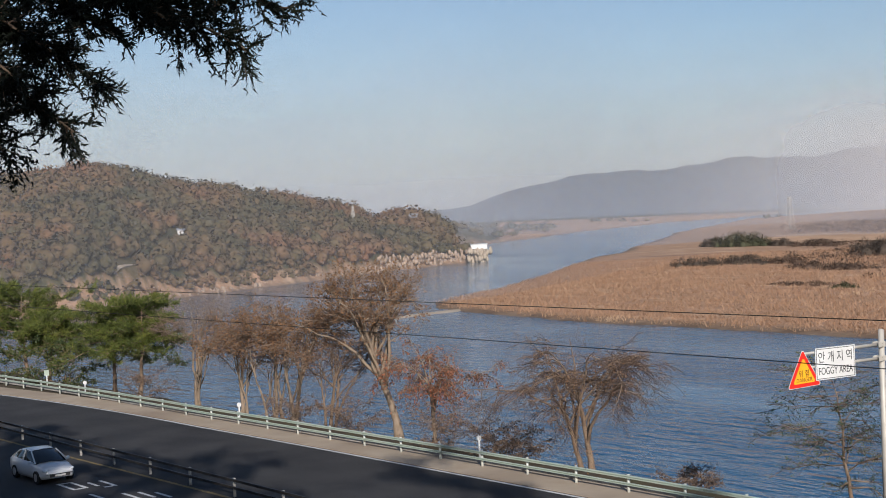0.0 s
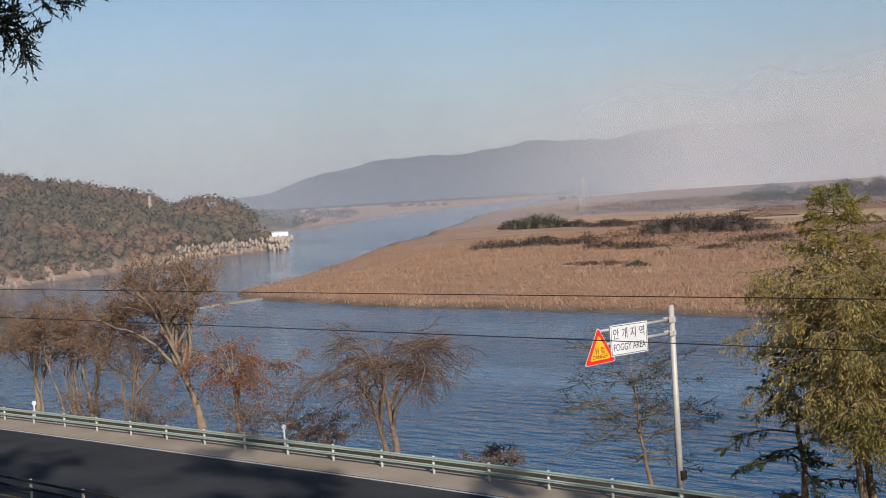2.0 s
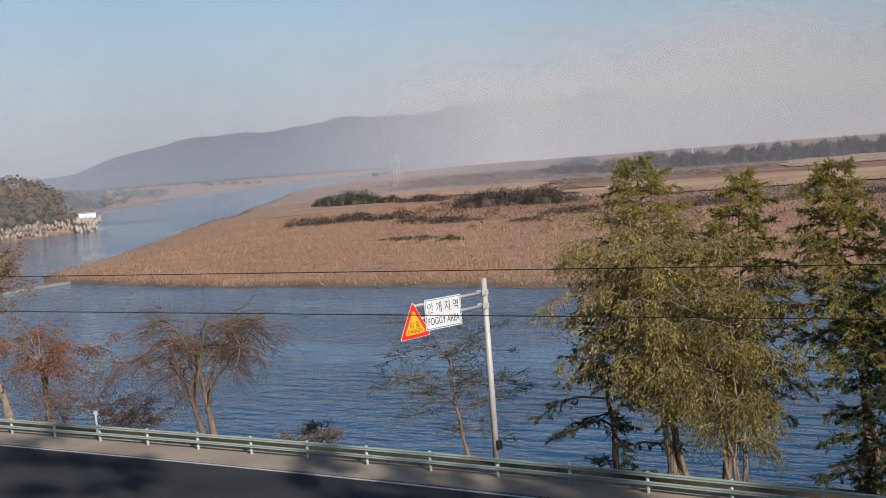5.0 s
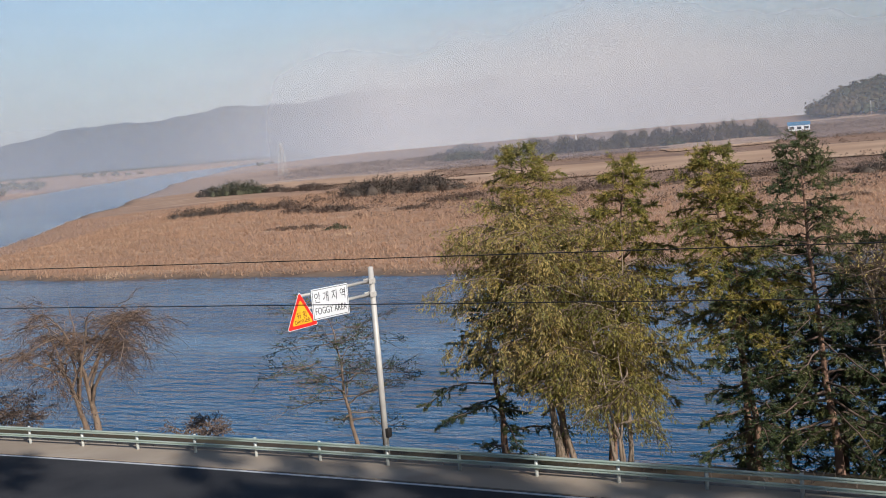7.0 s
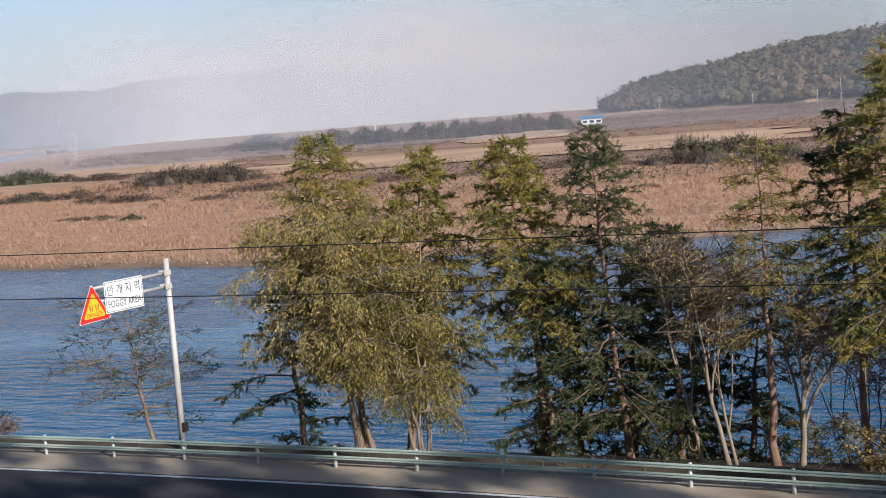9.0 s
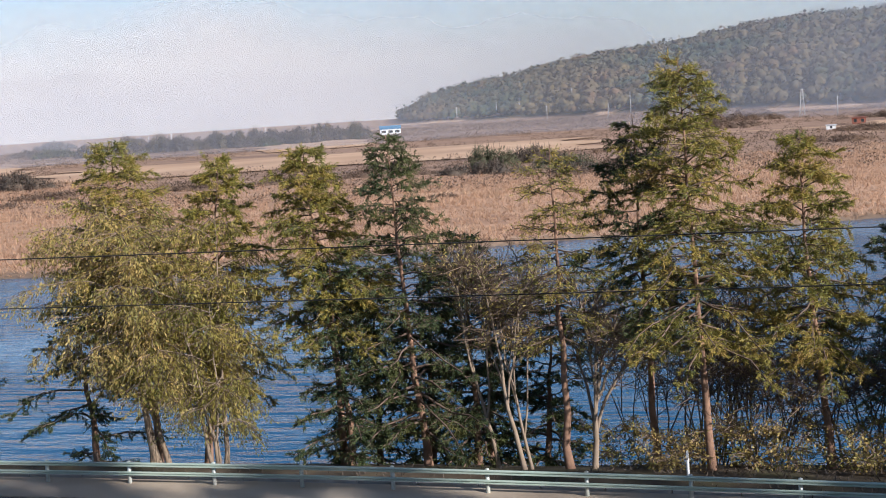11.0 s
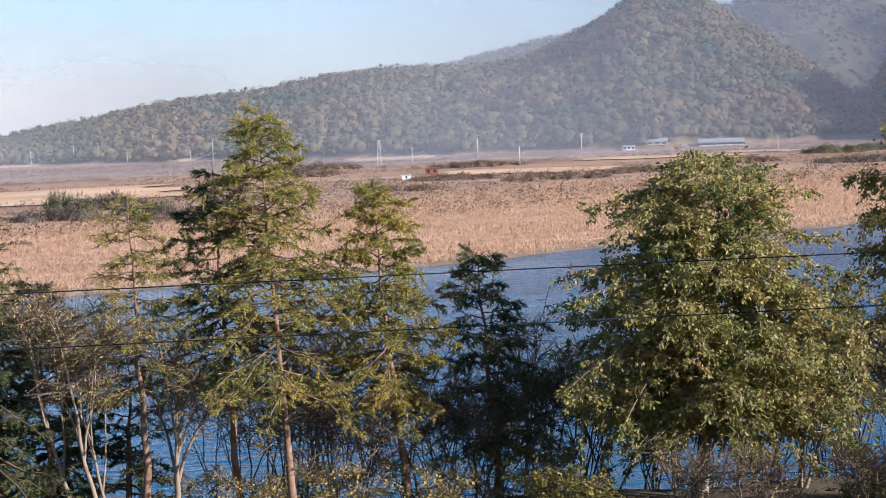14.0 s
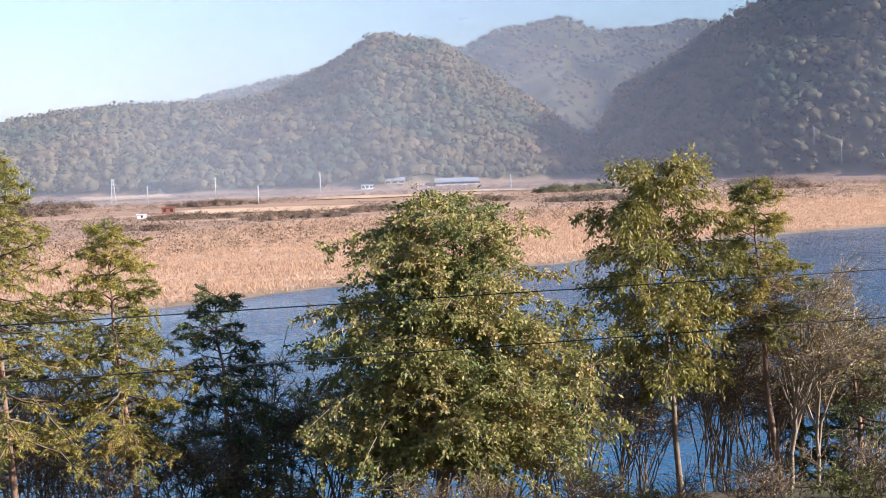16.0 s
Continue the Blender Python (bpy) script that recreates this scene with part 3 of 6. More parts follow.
# Sign pole with cantilever arms
PX, PY = -28.2, 42.3
ARM_YAW = 11.0
signpole = empty("sign_pole", PX, PY, -0.2, "grey steel pole with two arms holding road signs over the road", "sign pole")
bm = bmesh.new()
tube(bm, (0, 0, 0), (0, 0, 7.35), 0.125, 0.105, 16)
bmesh.ops.create_uvsphere(bm, u_segments=16, v_segments=6, radius=0.107, matrix=Matrix.Translation((0, 0, 7.35)) @ Matrix.Diagonal((1, 1, 0.35, 1)))
part("pole", bm, M_STEEL, signpole, smooth=True)
for z in (6.85, 6.35):
    bm = bmesh.new()
    tube(bm, (0, -0.1, z), (-0.74, -3.75, z - 0.05), 0.06, 0.05, 12)
    part("arm", bm, M_STEEL, signpole, smooth=True)
    bm = bmesh.new()
    tube(bm, (0, 0, z - 0.09), (0, 0, z + 0.09), 0.15, 0.15, 16)
    box(bm, -0.14, -0.36, z - 0.10, -0.11, 0.0, z + 0.10, 0.01)
    box(bm, 0.11, -0.36, z - 0.10, 0.14, 0.0, z + 0.10, 0.01)
    tube(bm, (-0.17, -0.16, z + 0.05), (0.17, -0.16, z + 0.05), 0.022, 0.022, 8)
    tube(bm, (-0.17, -0.16, z - 0.05), (0.17, -0.16, z - 0.05), 0.022, 0.022, 8)
    part("clamp", bm, M_STEEL, signpole)
bm = bmesh.new()
box(bm, 0.10, -0.12, 0.85, 0.24, 0.12, 1.2, 0.02)
part("control_box", bm, M_DARKSTEEL, signpole)

M_SIGNRED = mat("red_reflective_sheet", (0.75, 0.03, 0.02), 0.35, col2=(0.66, 0.03, 0.02), scale=3.0)
M_SIGNYEL = mat("yellow_reflective_sheet", (0.95, 0.45, 0.02), 0.35, col2=(0.85, 0.38, 0.02), scale=3.0)
M_INK = mat("black_sign_ink", (0.015, 0.015, 0.015), 0.5)


def lettering(name, text, size, m, parent, material, width=None):
    cu = bpy.data.curves.new(name, "FONT")
    cu.body = text
    cu.size = size
    cu.align_x, cu.align_y = "CENTER", "CENTER"
    cu.extrude = 0.002
    cu.materials.append(material)
    ob = new(name, cu)
    if width:
        bpy.context.view_layer.update()
        if ob.dimensions.x > 0:
            m = m @ Matrix.Diagonal((width / ob.dimensions.x, 1, 1, 1))
    ob.parent = parent
    ob.matrix_local = m
    return ob


def prism(bm, pts, x0, x1):
    """A flat plate in the y, z plane between two x."""
    a = [bm.verts.new((x0, y, z)) for y, z in pts]
    b = [bm.verts.new((x1, y, z)) for y, z in pts]
    bm.faces.new(a[::-1])
    bm.faces.new(b)
    for i in range(len(pts)):
        j = (i + 1) % len(pts)
        bm.faces.new((a[i], a[j], b[j], b[i]))
    bmesh.ops.recalc_face_normals(bm, faces=bm.faces)


FACE = Matrix(((0, 0, 1, 0), (1, 0, 0, 0), (0, 1, 0, 0), (0, 0, 0, 1)))  # text plane turned to face along +x
board = empty("text_sign", PX - 0.33, PY - 2.30, 6.20, "white sign board with black Korean and English fog warning", "road sign")
bm = bmesh.new()
box(bm, -0.012, -0.92, -0.56, 0.0, 0.92, 0.56, 0.004)
part("plate", bm, M_WHITE, board)
bm = bmesh.new()
for y0, z0, y1, z1 in ((-0.88, 0.505, 0.88, 0.525), (-0.88, -0.525, 0.88, -0.505), (-0.88, -0.505, -0.86, 0.505), (0.86, -0.505, 0.88, 0.505)):
    box(bm, 0.001, y0, z0, 0.004, y1, z1)
part("border", bm, M_INK, board, "thin black border")
lettering("hangul_text", "안 개 지 역", 0.42, Matrix.Translation((0.004, 0, 0.2)) @ FACE, board, M_INK, 1.55)
lettering("english_text", "FOGGY AREA", 0.36, Matrix.Translation((0.004, 0, -0.27)) @ FACE, board, M_INK, 1.58)

tri = empty("warning_sign", PX - 0.64, PY - 3.70, 5.90, "red and yellow triangular danger sign, slightly tilted", "road sign")


def rounded_triangle(s, r=0.06):
    pts = []
    for k in range(3):
        a = math.pi / 2 + k * 2 * math.pi / 3
        cx, cz = (s - 2 * r) * math.cos(a), (s - 2 * r) * math.sin(a)
        for j in range(-3, 4):
            b = a + j * math.pi / 9
            pts.append((cx + r * math.cos(b), cz + r * math.sin(b)))
    return pts


for nm, s, x0, x1, m_ in (("plate", 0.88, -0.012, 0.0, M_WHITE), ("red_border", 0.85, 0.0, 0.004, M_SIGNRED), ("yellow_face", 0.60, 0.004, 0.008, M_SIGNYEL)):
    bm = bmesh.new()
    prism(bm, rounded_triangle(s), x0, x1)
    part(nm, bm, m_, tri)
lettering("hangul_text", "위 험", 0.26, Matrix.Translation((0.009, 0, 0.02)) @ FACE, tri, M_INK, 0.46)
lettering("english_text", "DANGER", 0.20, Matrix.Translation((0.009, 0, -0.19)) @ FACE, tri, M_INK, 0.72)
bm = bmesh.new()
tube(bm, (-0.06, 0.0, -0.45), (-0.06, 0.0, 0.75), 0.03, 0.03, 10)
part("bracket", bm, M_STEEL, tri)
board.rotation_euler = (0, 0, radians(-ARM_YAW))
tri.rotation_euler = (radians(2), 0, radians(-ARM_YAW))

# Overhead cables along the near side of the road
for z in (9.86, 9.04):
    cu = bpy.data.curves.new("cable", "CURVE")
    cu.dimensions = "3D"
    cu.bevel_depth = 0.009
    sp = cu.splines.new("POLY")
    sp.points.add(120)
    for i in range(121):
        x = -180 + i * 2.5
        sp.points[i].co = (x, 20.0, z + 0.10 * ((x + 15) / 60) ** 2 * 0.4, 1)
    cu.materials.append(M_BLACK)
    tagged(new("overhead_cable", cu), "thin black overhead cable strung along the road", "cable", "overhead cables")

# Mist and distance haze, painted in as tinted see-through shells around the look-out
def haze_shell(name, r, z0, z1, a0, a1, material, near_left=0):
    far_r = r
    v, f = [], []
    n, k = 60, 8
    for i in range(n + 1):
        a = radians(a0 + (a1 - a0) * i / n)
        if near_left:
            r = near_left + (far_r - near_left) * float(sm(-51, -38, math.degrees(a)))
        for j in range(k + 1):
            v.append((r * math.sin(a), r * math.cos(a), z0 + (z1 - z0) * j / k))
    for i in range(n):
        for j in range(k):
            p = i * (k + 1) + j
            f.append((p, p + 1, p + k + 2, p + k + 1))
    return tagged(mesh_ob(name, v, f, material, smooth=True), "thin see-through shell whose tint stands in for mist and haze", "mist", kind="stuff")


haze_shell("mist", 455, WATER + 0.05, 150, -85, 45, haze_shell_mat("haze_shell_near", 0.15, 0, 120, -95, -43, 1, 0.1, (0.46, 0.47, 0.50)), near_left=295)
haze_shell("mist", 640, WATER + 0.05, 190, -85, 45, haze_shell_mat("haze_shell_mid", 0.22, 0, 190, -95, 60, 2, 0.15, (0.50, 0.53, 0.60)))
# bluish tint pales the hills behind it, in place of real distance haze
haze_shell("mist", 720, WATER + 0.05, 260, -85, 45, haze_shell_mat("hill_haze", 0.22, 0, 520, 0, 70, 6, 0.1, (0.58, 0.63, 0.74), 0.3))
haze_shell("mist", 1010, WATER + 0.05, 150, -85, 45, haze_shell_mat("haze_shell_far", 0.22, 4, 60, -60, -14, 3, 0.3, (0.46, 0.49, 0.55)))
haze_shell("mist", 1540, WATER + 0.05, 330, -14, 45, haze_shell_mat("valley_haze", 0.34, 0, 620, -3, 70, 7, 0.1, (0.60, 0.63, 0.72)))
haze_shell("mist", 1650, WATER + 0.05, 220, -85, 45, haze_shell_mat("fog_bank", 0.95, 30, 190, -36, -5, 4, 0.35, (0.60, 0.58, 0.56)))
haze_shell("mist", 2240, WATER + 0.05, 420, -85, 10, haze_shell_mat("fog_bank_far", 0.42, 10, 420, -95, -6, 5, 0.15, (0.33, 0.39, 0.50), 0.3))
haze_shell("mist", 4650, WATER + 0.05, 760, -85, 45, haze_shell_mat("horizon_haze", 0.40, 0, 640, -120, 80, 8, 0.02, (0.56, 0.54, 0.54), 0.05))

# ---- trees ----
class Wood:
    """Collects tapered tubes for one mesh."""
    def __init__(self):
        self.v, self.f = [], []

    def tube(self, pts, radii, n=5):
        base = len(self.v)
        prev = None
        for i, (p, r) in enumerate(zip(pts, radii)):
            q = pts[min(i + 1, len(pts) - 1)] - pts[max(i - 1, 0)]
            q = q / (np.linalg.norm(q) + 1e-9)
            a = np.cross(q, (0.31, 0.95, 0.05) if abs(q[1]) < 0.9 else (1, 0, 0))
            a /= np.linalg.norm(a)
            b = np.cross(q, a)
            for k in range(n):
                t = 2 * math.pi * k / n
                self.v.append(p + r * (math.cos(t) * a + math.sin(t) * b))
            if i:
                o = base + (i - 1) * n
                for k in range(n if n > 2 else 1):
                    j = (k + 1) % n
                    self.f.append((o + k, o + j, o + n + j, o + n + k))

    def make(self, name, material, parent):
        return mesh_ob(name, self.v, self.f, material, parent, smooth=True) if self.f else None


def unit(v):
    return v / (np.linalg.norm(v) + 1e-9)


def tree(name, label, category, base, top, reach, bark, leaf, twig, seed, form="broad", r0=0.16, crown=0.3, limbs=40, twigs=9, leaves=12,
         size=(0.16, 0.08), rise=0.5, droop=0.3, twig_len=0.9, hang=0.2, stems=1, spread=1.0, group="", bend=0.04, squash=1.0, gap=0.0, shift=0.0, depth=1.0, arch=0.35, fine=False, stray=0.07, along=0.6, spiky=False):
    """A tree grown as trunk, limbs, twigs and leaves. reach: greatest half width of its crown in metres."""
    r = np.random.default_rng(seed)
    root = empty(name, base[0], base[1], base[2], label, category, group)
    trunk_w, twig_w, pts_leaf, dir_leaf = Wood(), Wood(), [], []
    topv = np.array([top[0] - base[0], 0.0, top[1] - base[2]])
    h = topv[2]
    for s in range(stems):
        off = np.array([r.normal() * 0.35, r.normal() * 0.3, 0]) * (s > 0)
        end = topv * (1 - 0.12 * s * r.random()) + (np.array([r.normal() * spread, r.normal() * spread, 0]) if s else 0)
        n = 11
        tt = np.linspace(0, 1, n)
        wob = np.cumsum(r.normal(size=(n, 3)) * [bend, bend, 0], 0) * h * 0.14
        wob -= tt[:, None] * wob[-1] * 0.6
        axis = off + tt[:, None] * end + wob + np.array([0, 0, -0.3]) * (1 - tt[:, None])
        rad = r0 * (1 - 0.92 * tt ** 0.9) * (1 - 0.15 * s)
        rad[0] *= 1.25
        trunk_w.tube(list(axis), list(rad), 8)
        lines = []
        if form == "vase":
            prim = max(3, limbs // stems)
            for i in range(prim):
                t = crown + (0.62 - crown) * (i + r.random()) / prim
                k = min(int(t * (n - 1)), n - 2)
                p = axis[k] + (axis[k + 1] - axis[k]) * (t * (n - 1) - k)
                a = i * 2.39996 + r.normal() * 0.35
                out = reach * (0.35 + 0.65 * r.random() ** 0.7)
                zt = h * (1 - arch * (out / reach) ** 2) * (0.86 + 0.16 * r.random())
                e = np.array([axis[-1][0] * 0.7 + math.cos(a) * out, axis[-1][1] * 0.7 + math.sin(a) * out * depth, max(zt, p[2] + 0.3)])
                c1 = p * 0.55 + e * 0.45 + np.array([0, 0, (e[2] - p[2]) * 0.30 + droop * out * 0.5])
                ss = np.linspace(0, 1, 8)[:, None]
                line = (1 - ss) ** 2 * p + 2 * ss * (1 - ss) * c1 + ss ** 2 * e
                line = line + np.cumsum(r.normal(size=(8, 3)) * 0.028 * out, 0) * (ss > 0)
                lr = max(0.02, rad[k] * 0.6)
                trunk_w.tube(list(line), list((lr * (1 - 0.82 * ss[:, 0])) + 0.006), 6)
                lines.append((line, 0.5, out))
                for j in range(5):
                    q = 0.3 + 0.65 * (j + r.random()) / 5
                    kk = min(int(q * 7), 6)
                    b0 = line[kk] + (line[kk + 1] - line[kk]) * (q * 7 - kk)
                    dd = unit(unit(line[kk + 1] - line[kk]) * 0.7 + r.normal(size=3) * 0.6 + np.array([0, 0, 0.25 - hang * 0.6]))
                    L = reach * (0.25 + 0.25 * r.random())
                    s2 = np.linspace(0, 1, 5)[:, None]
                    sec = b0 + dd * L * s2 + np.array([0, 0, -hang * 0.5 * L]) * s2 ** 2 + np.cumsum(r.normal(size=(5, 3)) * 0.03 * L, 0) * (s2 > 0)
                    trunk_w.tube(list(sec), list((lr * 0.35 * (1 - 0.8 * s2[:, 0])) + 0.004), 4)
                    lines.append((sec, 0.5, L * 2))
        for i in range(limbs // stems if form != "vase" else 0):
            u = (i + r.random()) / (limbs / stems)
            t = crown + (0.985 - crown) * u
            k = min(int(t * (n - 1)), n - 2)
            p = axis[k] + (axis[k + 1] - axis[k]) * (t * (n - 1) - k)
            a = i * 2.39996 + r.normal() * 0.3
            if form == "cone":
                env = reach * (1 - u) ** 0.62 * (0.62 + 0.5 * r.random()) + 0.22
                if u < 0.12:
                    env *= 0.55 + 3 * u
            elif form == "pine":
                env = reach * (1 - 0.55 * u) * (0.55 + 0.5 * r.random())
            else:
                env = reach * (math.sqrt(max(0.02, 1 - (1.9 * u - 0.85) ** 2))) * (0.45 + 0.65 * r.random() ** 0.6)
            if gap and r.random() < gap:
                continue
            d = np.array([math.cos(a), math.sin(a) * depth, 0.0])
            el = rise * (0.4 + 0.9 * u) if form != "cone" else rise * (u * 1.4 - 0.2)
            el += r.normal() * 0.12
            m = 6
            ss = np.linspace(0, 1, m)
            line = p + np.outer(ss, d * env) * 1.0
            line[:, 2] += env * (el * ss - droop * ss ** 2) * squash
            line[:, 0] += shift * ss * (1 - u)
            line += np.cumsum(r.normal(size=(m, 3)) * 0.035 * env, 0) * (ss[:, None] > 0)
            lr = max(0.012, rad[k] * 0.42)
            (twig_w if form == "cone" else trunk_w).tube(list(line), list(lr * (1 - 0.85 * ss) + 0.004), 5)
            lines.append((line, u, env))
        for line, u, env in lines:
            m = len(line)
            ld = unit(line[-1] - line[0])
            nt = max(2, int(twigs * (0.4 + env / reach)))
            for j in range(nt):
                q = 0.18 + 0.82 * (j + r.random()) / nt
                kk = min(int(q * (m - 1)), m - 2)
                b = line[kk] + (line[kk + 1] - line[kk]) * (q * (m - 1) - kk)
                side = unit(np.cross(ld, (0, 0, 1))) * (1 if j % 2 else -1)
                td = unit(ld * (0.5 + 0.4 * r.random()) + side * (0.5 + 0.5 * r.random()) + r.normal(size=3) * 0.35 + np.array([0, 0, -hang + 0.25 * r.random()]))
                L = twig_len * (0.5 + 0.7 * r.random()) * (1.1 - 0.5 * q if form == "cone" else 1.0)
                tp = [b, b + td * L * 0.5 + np.array([0, 0, -hang * 0.15 * L]), b + td * L + np.array([0, 0, -hang * 0.7 * L])]
                twig_w.tube(tp, [0.014, 0.009, 0.003], 3 if fine else 2)
                for e in range(2):
                    sd = unit(td + r.normal(size=3) * 0.7 + np.array([0, 0, -hang * 0.5]))
                    s0 = tp[1] if e else tp[0] * 0.4 + tp[1] * 0.6
                    sl = L * (0.35 + 0.35 * r.random())
                    twig_w.tube([s0, s0 + sd * sl], [0.009, 0.004], 2)
                    if leaves:
                        c = max(1, int(leaves * 0.3))
                        pts_leaf.append(s0 + np.outer(r.random(c), sd * sl))
                        dir_leaf.append(np.repeat(sd[None], c, 0))
                if leaves:
                    c = max(1, int(leaves * (0.5 + 0.7 * r.random())))
                    w = r.random(c)[:, None]
                    pts_leaf.append(tp[0] * (1 - w) + tp[2] * w)
                    dir_leaf.append(np.repeat(td[None], c, 0))
    trunk_w.make("trunk", bark, root)
    t = twig_w.make("twig_mass", twig, root)
    if t:
        tagged(t, kind="stuff")
    if pts_leaf:
        P, D = np.concatenate(pts_leaf), np.concatenate(dir_leaf)
        n = len(P)
        spr = r.normal(size=(n, 3)) * stray
        D = D * along + r.normal(size=(n, 3)) * 0.55 + np.array([0, 0, -hang * 1.2])
        D /= np.linalg.norm(D, axis=1)[:, None]
        S = np.cross(D, r.normal(size=(n, 3)))
        S /= np.linalg.norm(S, axis=1)[:, None]
        k = (0.6 + 0.8 * r.random(n))[:, None]
        (needles if spiky else quads)(P + spr + D * size[0] * 0.5 * k, D * size[0] * 0.5 * k, S * size[1] * 0.5 * k, leaf, "crown", root)
    return root


CONE = dict(form="cone", rise=0.36, droop=0.26, twig_len=0.68, hang=0.2, crown=0.30, limbs=82, twigs=13, leaves=44, size=(0.115, 0.028), stray=0.022, along=0.95, spiky=True)
LARCH_LABEL = "tall larch with yellowing needles and a bare lower trunk"
SPRUCE_LABEL = "dark green spruce with drooping boughs on the river bank"


def larch(base, top, reach, seed, **kw):
    a = dict(CONE)
    a.update(kw)
    return tree("larch_tree", LARCH_LABEL, "tree", base, top, reach, M_REDBARK, M_LARCH, M_TWIG, seed, group="conifers on the bank", **a)


def spruce(base, top, reach, seed, **kw):
    a = dict(CONE)
    a.update(kw)
    return tree("spruce_tree", SPRUCE_LABEL, "tree", base, top, reach, M_REDBARK, M_SPRUCE, M_TWIG, seed, group="conifers on the bank", **a)


def bare(base, top, reach, seed, label="bare deciduous tree with fine grey-brown twigs", leaf=None, pale=True, **kw):
    a = dict(form="vase", droop=0.15, twig_len=0.95, hang=0.02, crown=0.2, limbs=12, twigs=9, leaves=0, r0=0.13, bend=0.07, arch=0.3)
    a.update(kw)
    return tree("bare_tree", label, "tree", base, top, reach, M_PALEBARK if pale else M_BARK, leaf or M_BROWNLEAF, M_TWIGPALE if pale else M_TWIG, seed, group="leafless trees on the bank", **a)


# conifers and mixed trees, from the sign pole along the bank
larch((-22.4, 45.6, -0.9), (-23.2, 11.3), 4.0, 101, limbs=116, crown=0.3, leaves=36)
larch((-20.4, 45.8, -0.9), (-19.3, 10.6), 2.8, 102, limbs=90, crown=0.25)
tree("willow_tree", "dense willow with hanging yellow-brown leaves beside the guard rail", "tree", (-21.6, 44.2, -0.5), (-23.0, 9.2), 3.7, M_PALEBARK, M_WILLOW, M_TWIGPALE, 103, crown=0.40, limbs=76, twigs=12, leaves=30, size=(0.14, 0.046), rise=0.6, droop=0.4, hang=0.6, twig_len=1.2, stems=3, spread=1.3, r0=0.15)
tree("willow_tree", "slender willow with yellow-green leaves and pale stems", "tree", (-19.1, 44.2, -0.5), (-18.9, 8.6), 2.4, M_PALEBARK, M_GREEN, M_TWIGPALE, 104, crown=0.25, limbs=60, twigs=11, leaves=20, size=(0.13, 0.045), rise=0.7, droop=0.35, hang=0.7, twig_len=1.0, stems=4, spread=1.1, r0=0.10)
larch((-15.0, 45.4, -0.9), (-15.7, 10.8), 3.0, 105, crown=0.44, limbs=84)
spruce((-14.6, 45.0, -0.9), (-14.9, 6.6), 2.3, 137, crown=0.12, limbs=44)
spruce((-12.1, 45.4, -0.9), (-12.8, 11.0), 3.4, 106, crown=0.14, limbs=96, leaves=34)
spruce((-10.4, 46.8, -1.4), (-10.6, 7.4), 3.0, 132, crown=0.1, limbs=60)
spruce((-24.4, 45.0, -0.9), (-25.0, 5.4), 3.6, 133, crown=0.1, limbs=26, gap=0.25)
bare((-8.3, 44.2, -0.6), (-9.6, 7.3), 2.3, 107, limbs=14, twigs=12, leaves=3, leaf=M_WILLOW, stems=3, spread=0.35, r0=0.10, size=(0.12, 0.04))
larch((-6.6, 44.3, -0.6), (-6.9, 10.4), 2.4, 108, gap=0.1, leaves=16, crown=0.42, limbs=54)
bare((-5.9, 44.6, -0.7), (-5.6, 6.0), 1.6, 134, limbs=8, leaves=2, leaf=M_WILLOW, size=(0.12, 0.04))
larch((-1.9, 44.4, -0.7), (-2.6, 12.9), 4.0, 109, crown=0.33, limbs=112, leaves=40)
spruce((-3.9, 45.6, -1.0), (-4.2, 11.2), 3.0, 110, crown=0.40, limbs=58, gap=0.15)
larch((1.9, 45.4, -1.0), (1.2, 10.3), 2.8, 111, crown=0.36, limbs=76)
spruce((5.1, 46.4, -1.2), (4.6, 7.9), 3.0, 112, crown=0.25, limbs=58)
tree("broadleaf_tree", "large round-crowned broadleaf tree with dull green and brown leaves", "tree", (11.9, 44.3, -0.7), (11.7, 11.0), 5.1, M_PALEBARK, M_BROAD, M_TWIGPALE, 113, crown=0.27, limbs=250, twigs=10, leaves=34, stray=0.05, size=(0.15, 0.08), rise=0.46, droop=0.45, hang=0.28, twig_len=0.85, stems=4, spread=0.7, r0=0.17, depth=0.85)
tree("broadleaf_tree", "low side growth of a broadleaf tree with brown-green leaves", "tree", (15.2, 44.6, -0.7), (16.0, 5.6), 2.5, M_PALEBARK, M_BROAD, M_TWIGPALE, 136, crown=0.3, limbs=30, twigs=9, leaves=12, size=(0.19, 0.095), hang=0.4, twig_len=0.9, stems=2, r0=0.09)
tree("broadleaf_tree", "airy bright green broadleaf tree with a thin dark trunk", "tree", (21.2, 45.3, -0.8), (20.5, 11.7), 3.2, M_BARK, M_GREEN, M_TWIG, 114, crown=0.34, limbs=74, twigs=12, leaves=26, size=(0.19, 0.08), rise=0.6, droop=0.4, hang=0.45, twig_len=1.0, r0=0.13, gap=0.12)
larch((25.2, 45.4, -1.0), (24.6, 11.0), 2.4, 115, crown=0.5, limbs=56)
bare((25.6, 45.0, -1.0), (26.2, 7.6), 3.2, 116, limbs=19, twigs=12, leaves=3, leaf=M_WILLOW, size=(0.13, 0.045), stems=3, r0=0.11)
spruce((29.4, 46.4, -1.4), (29.0, 5.2), 3.0, 117, crown=0.1, limbs=46)
bare((-31.3, 45.2, -0.7), (-32.4, 5.4), 3.4, 118, form="broad", rise=0.25, gap=0.1, limbs=38, twigs=8, leaves=10, leaf=M_SPRUCE, size=(0.12, 0.04), pale=False, r0=0.10, label="small sparse tree with a few dry leaves", crown=0.22, droop=0.2)
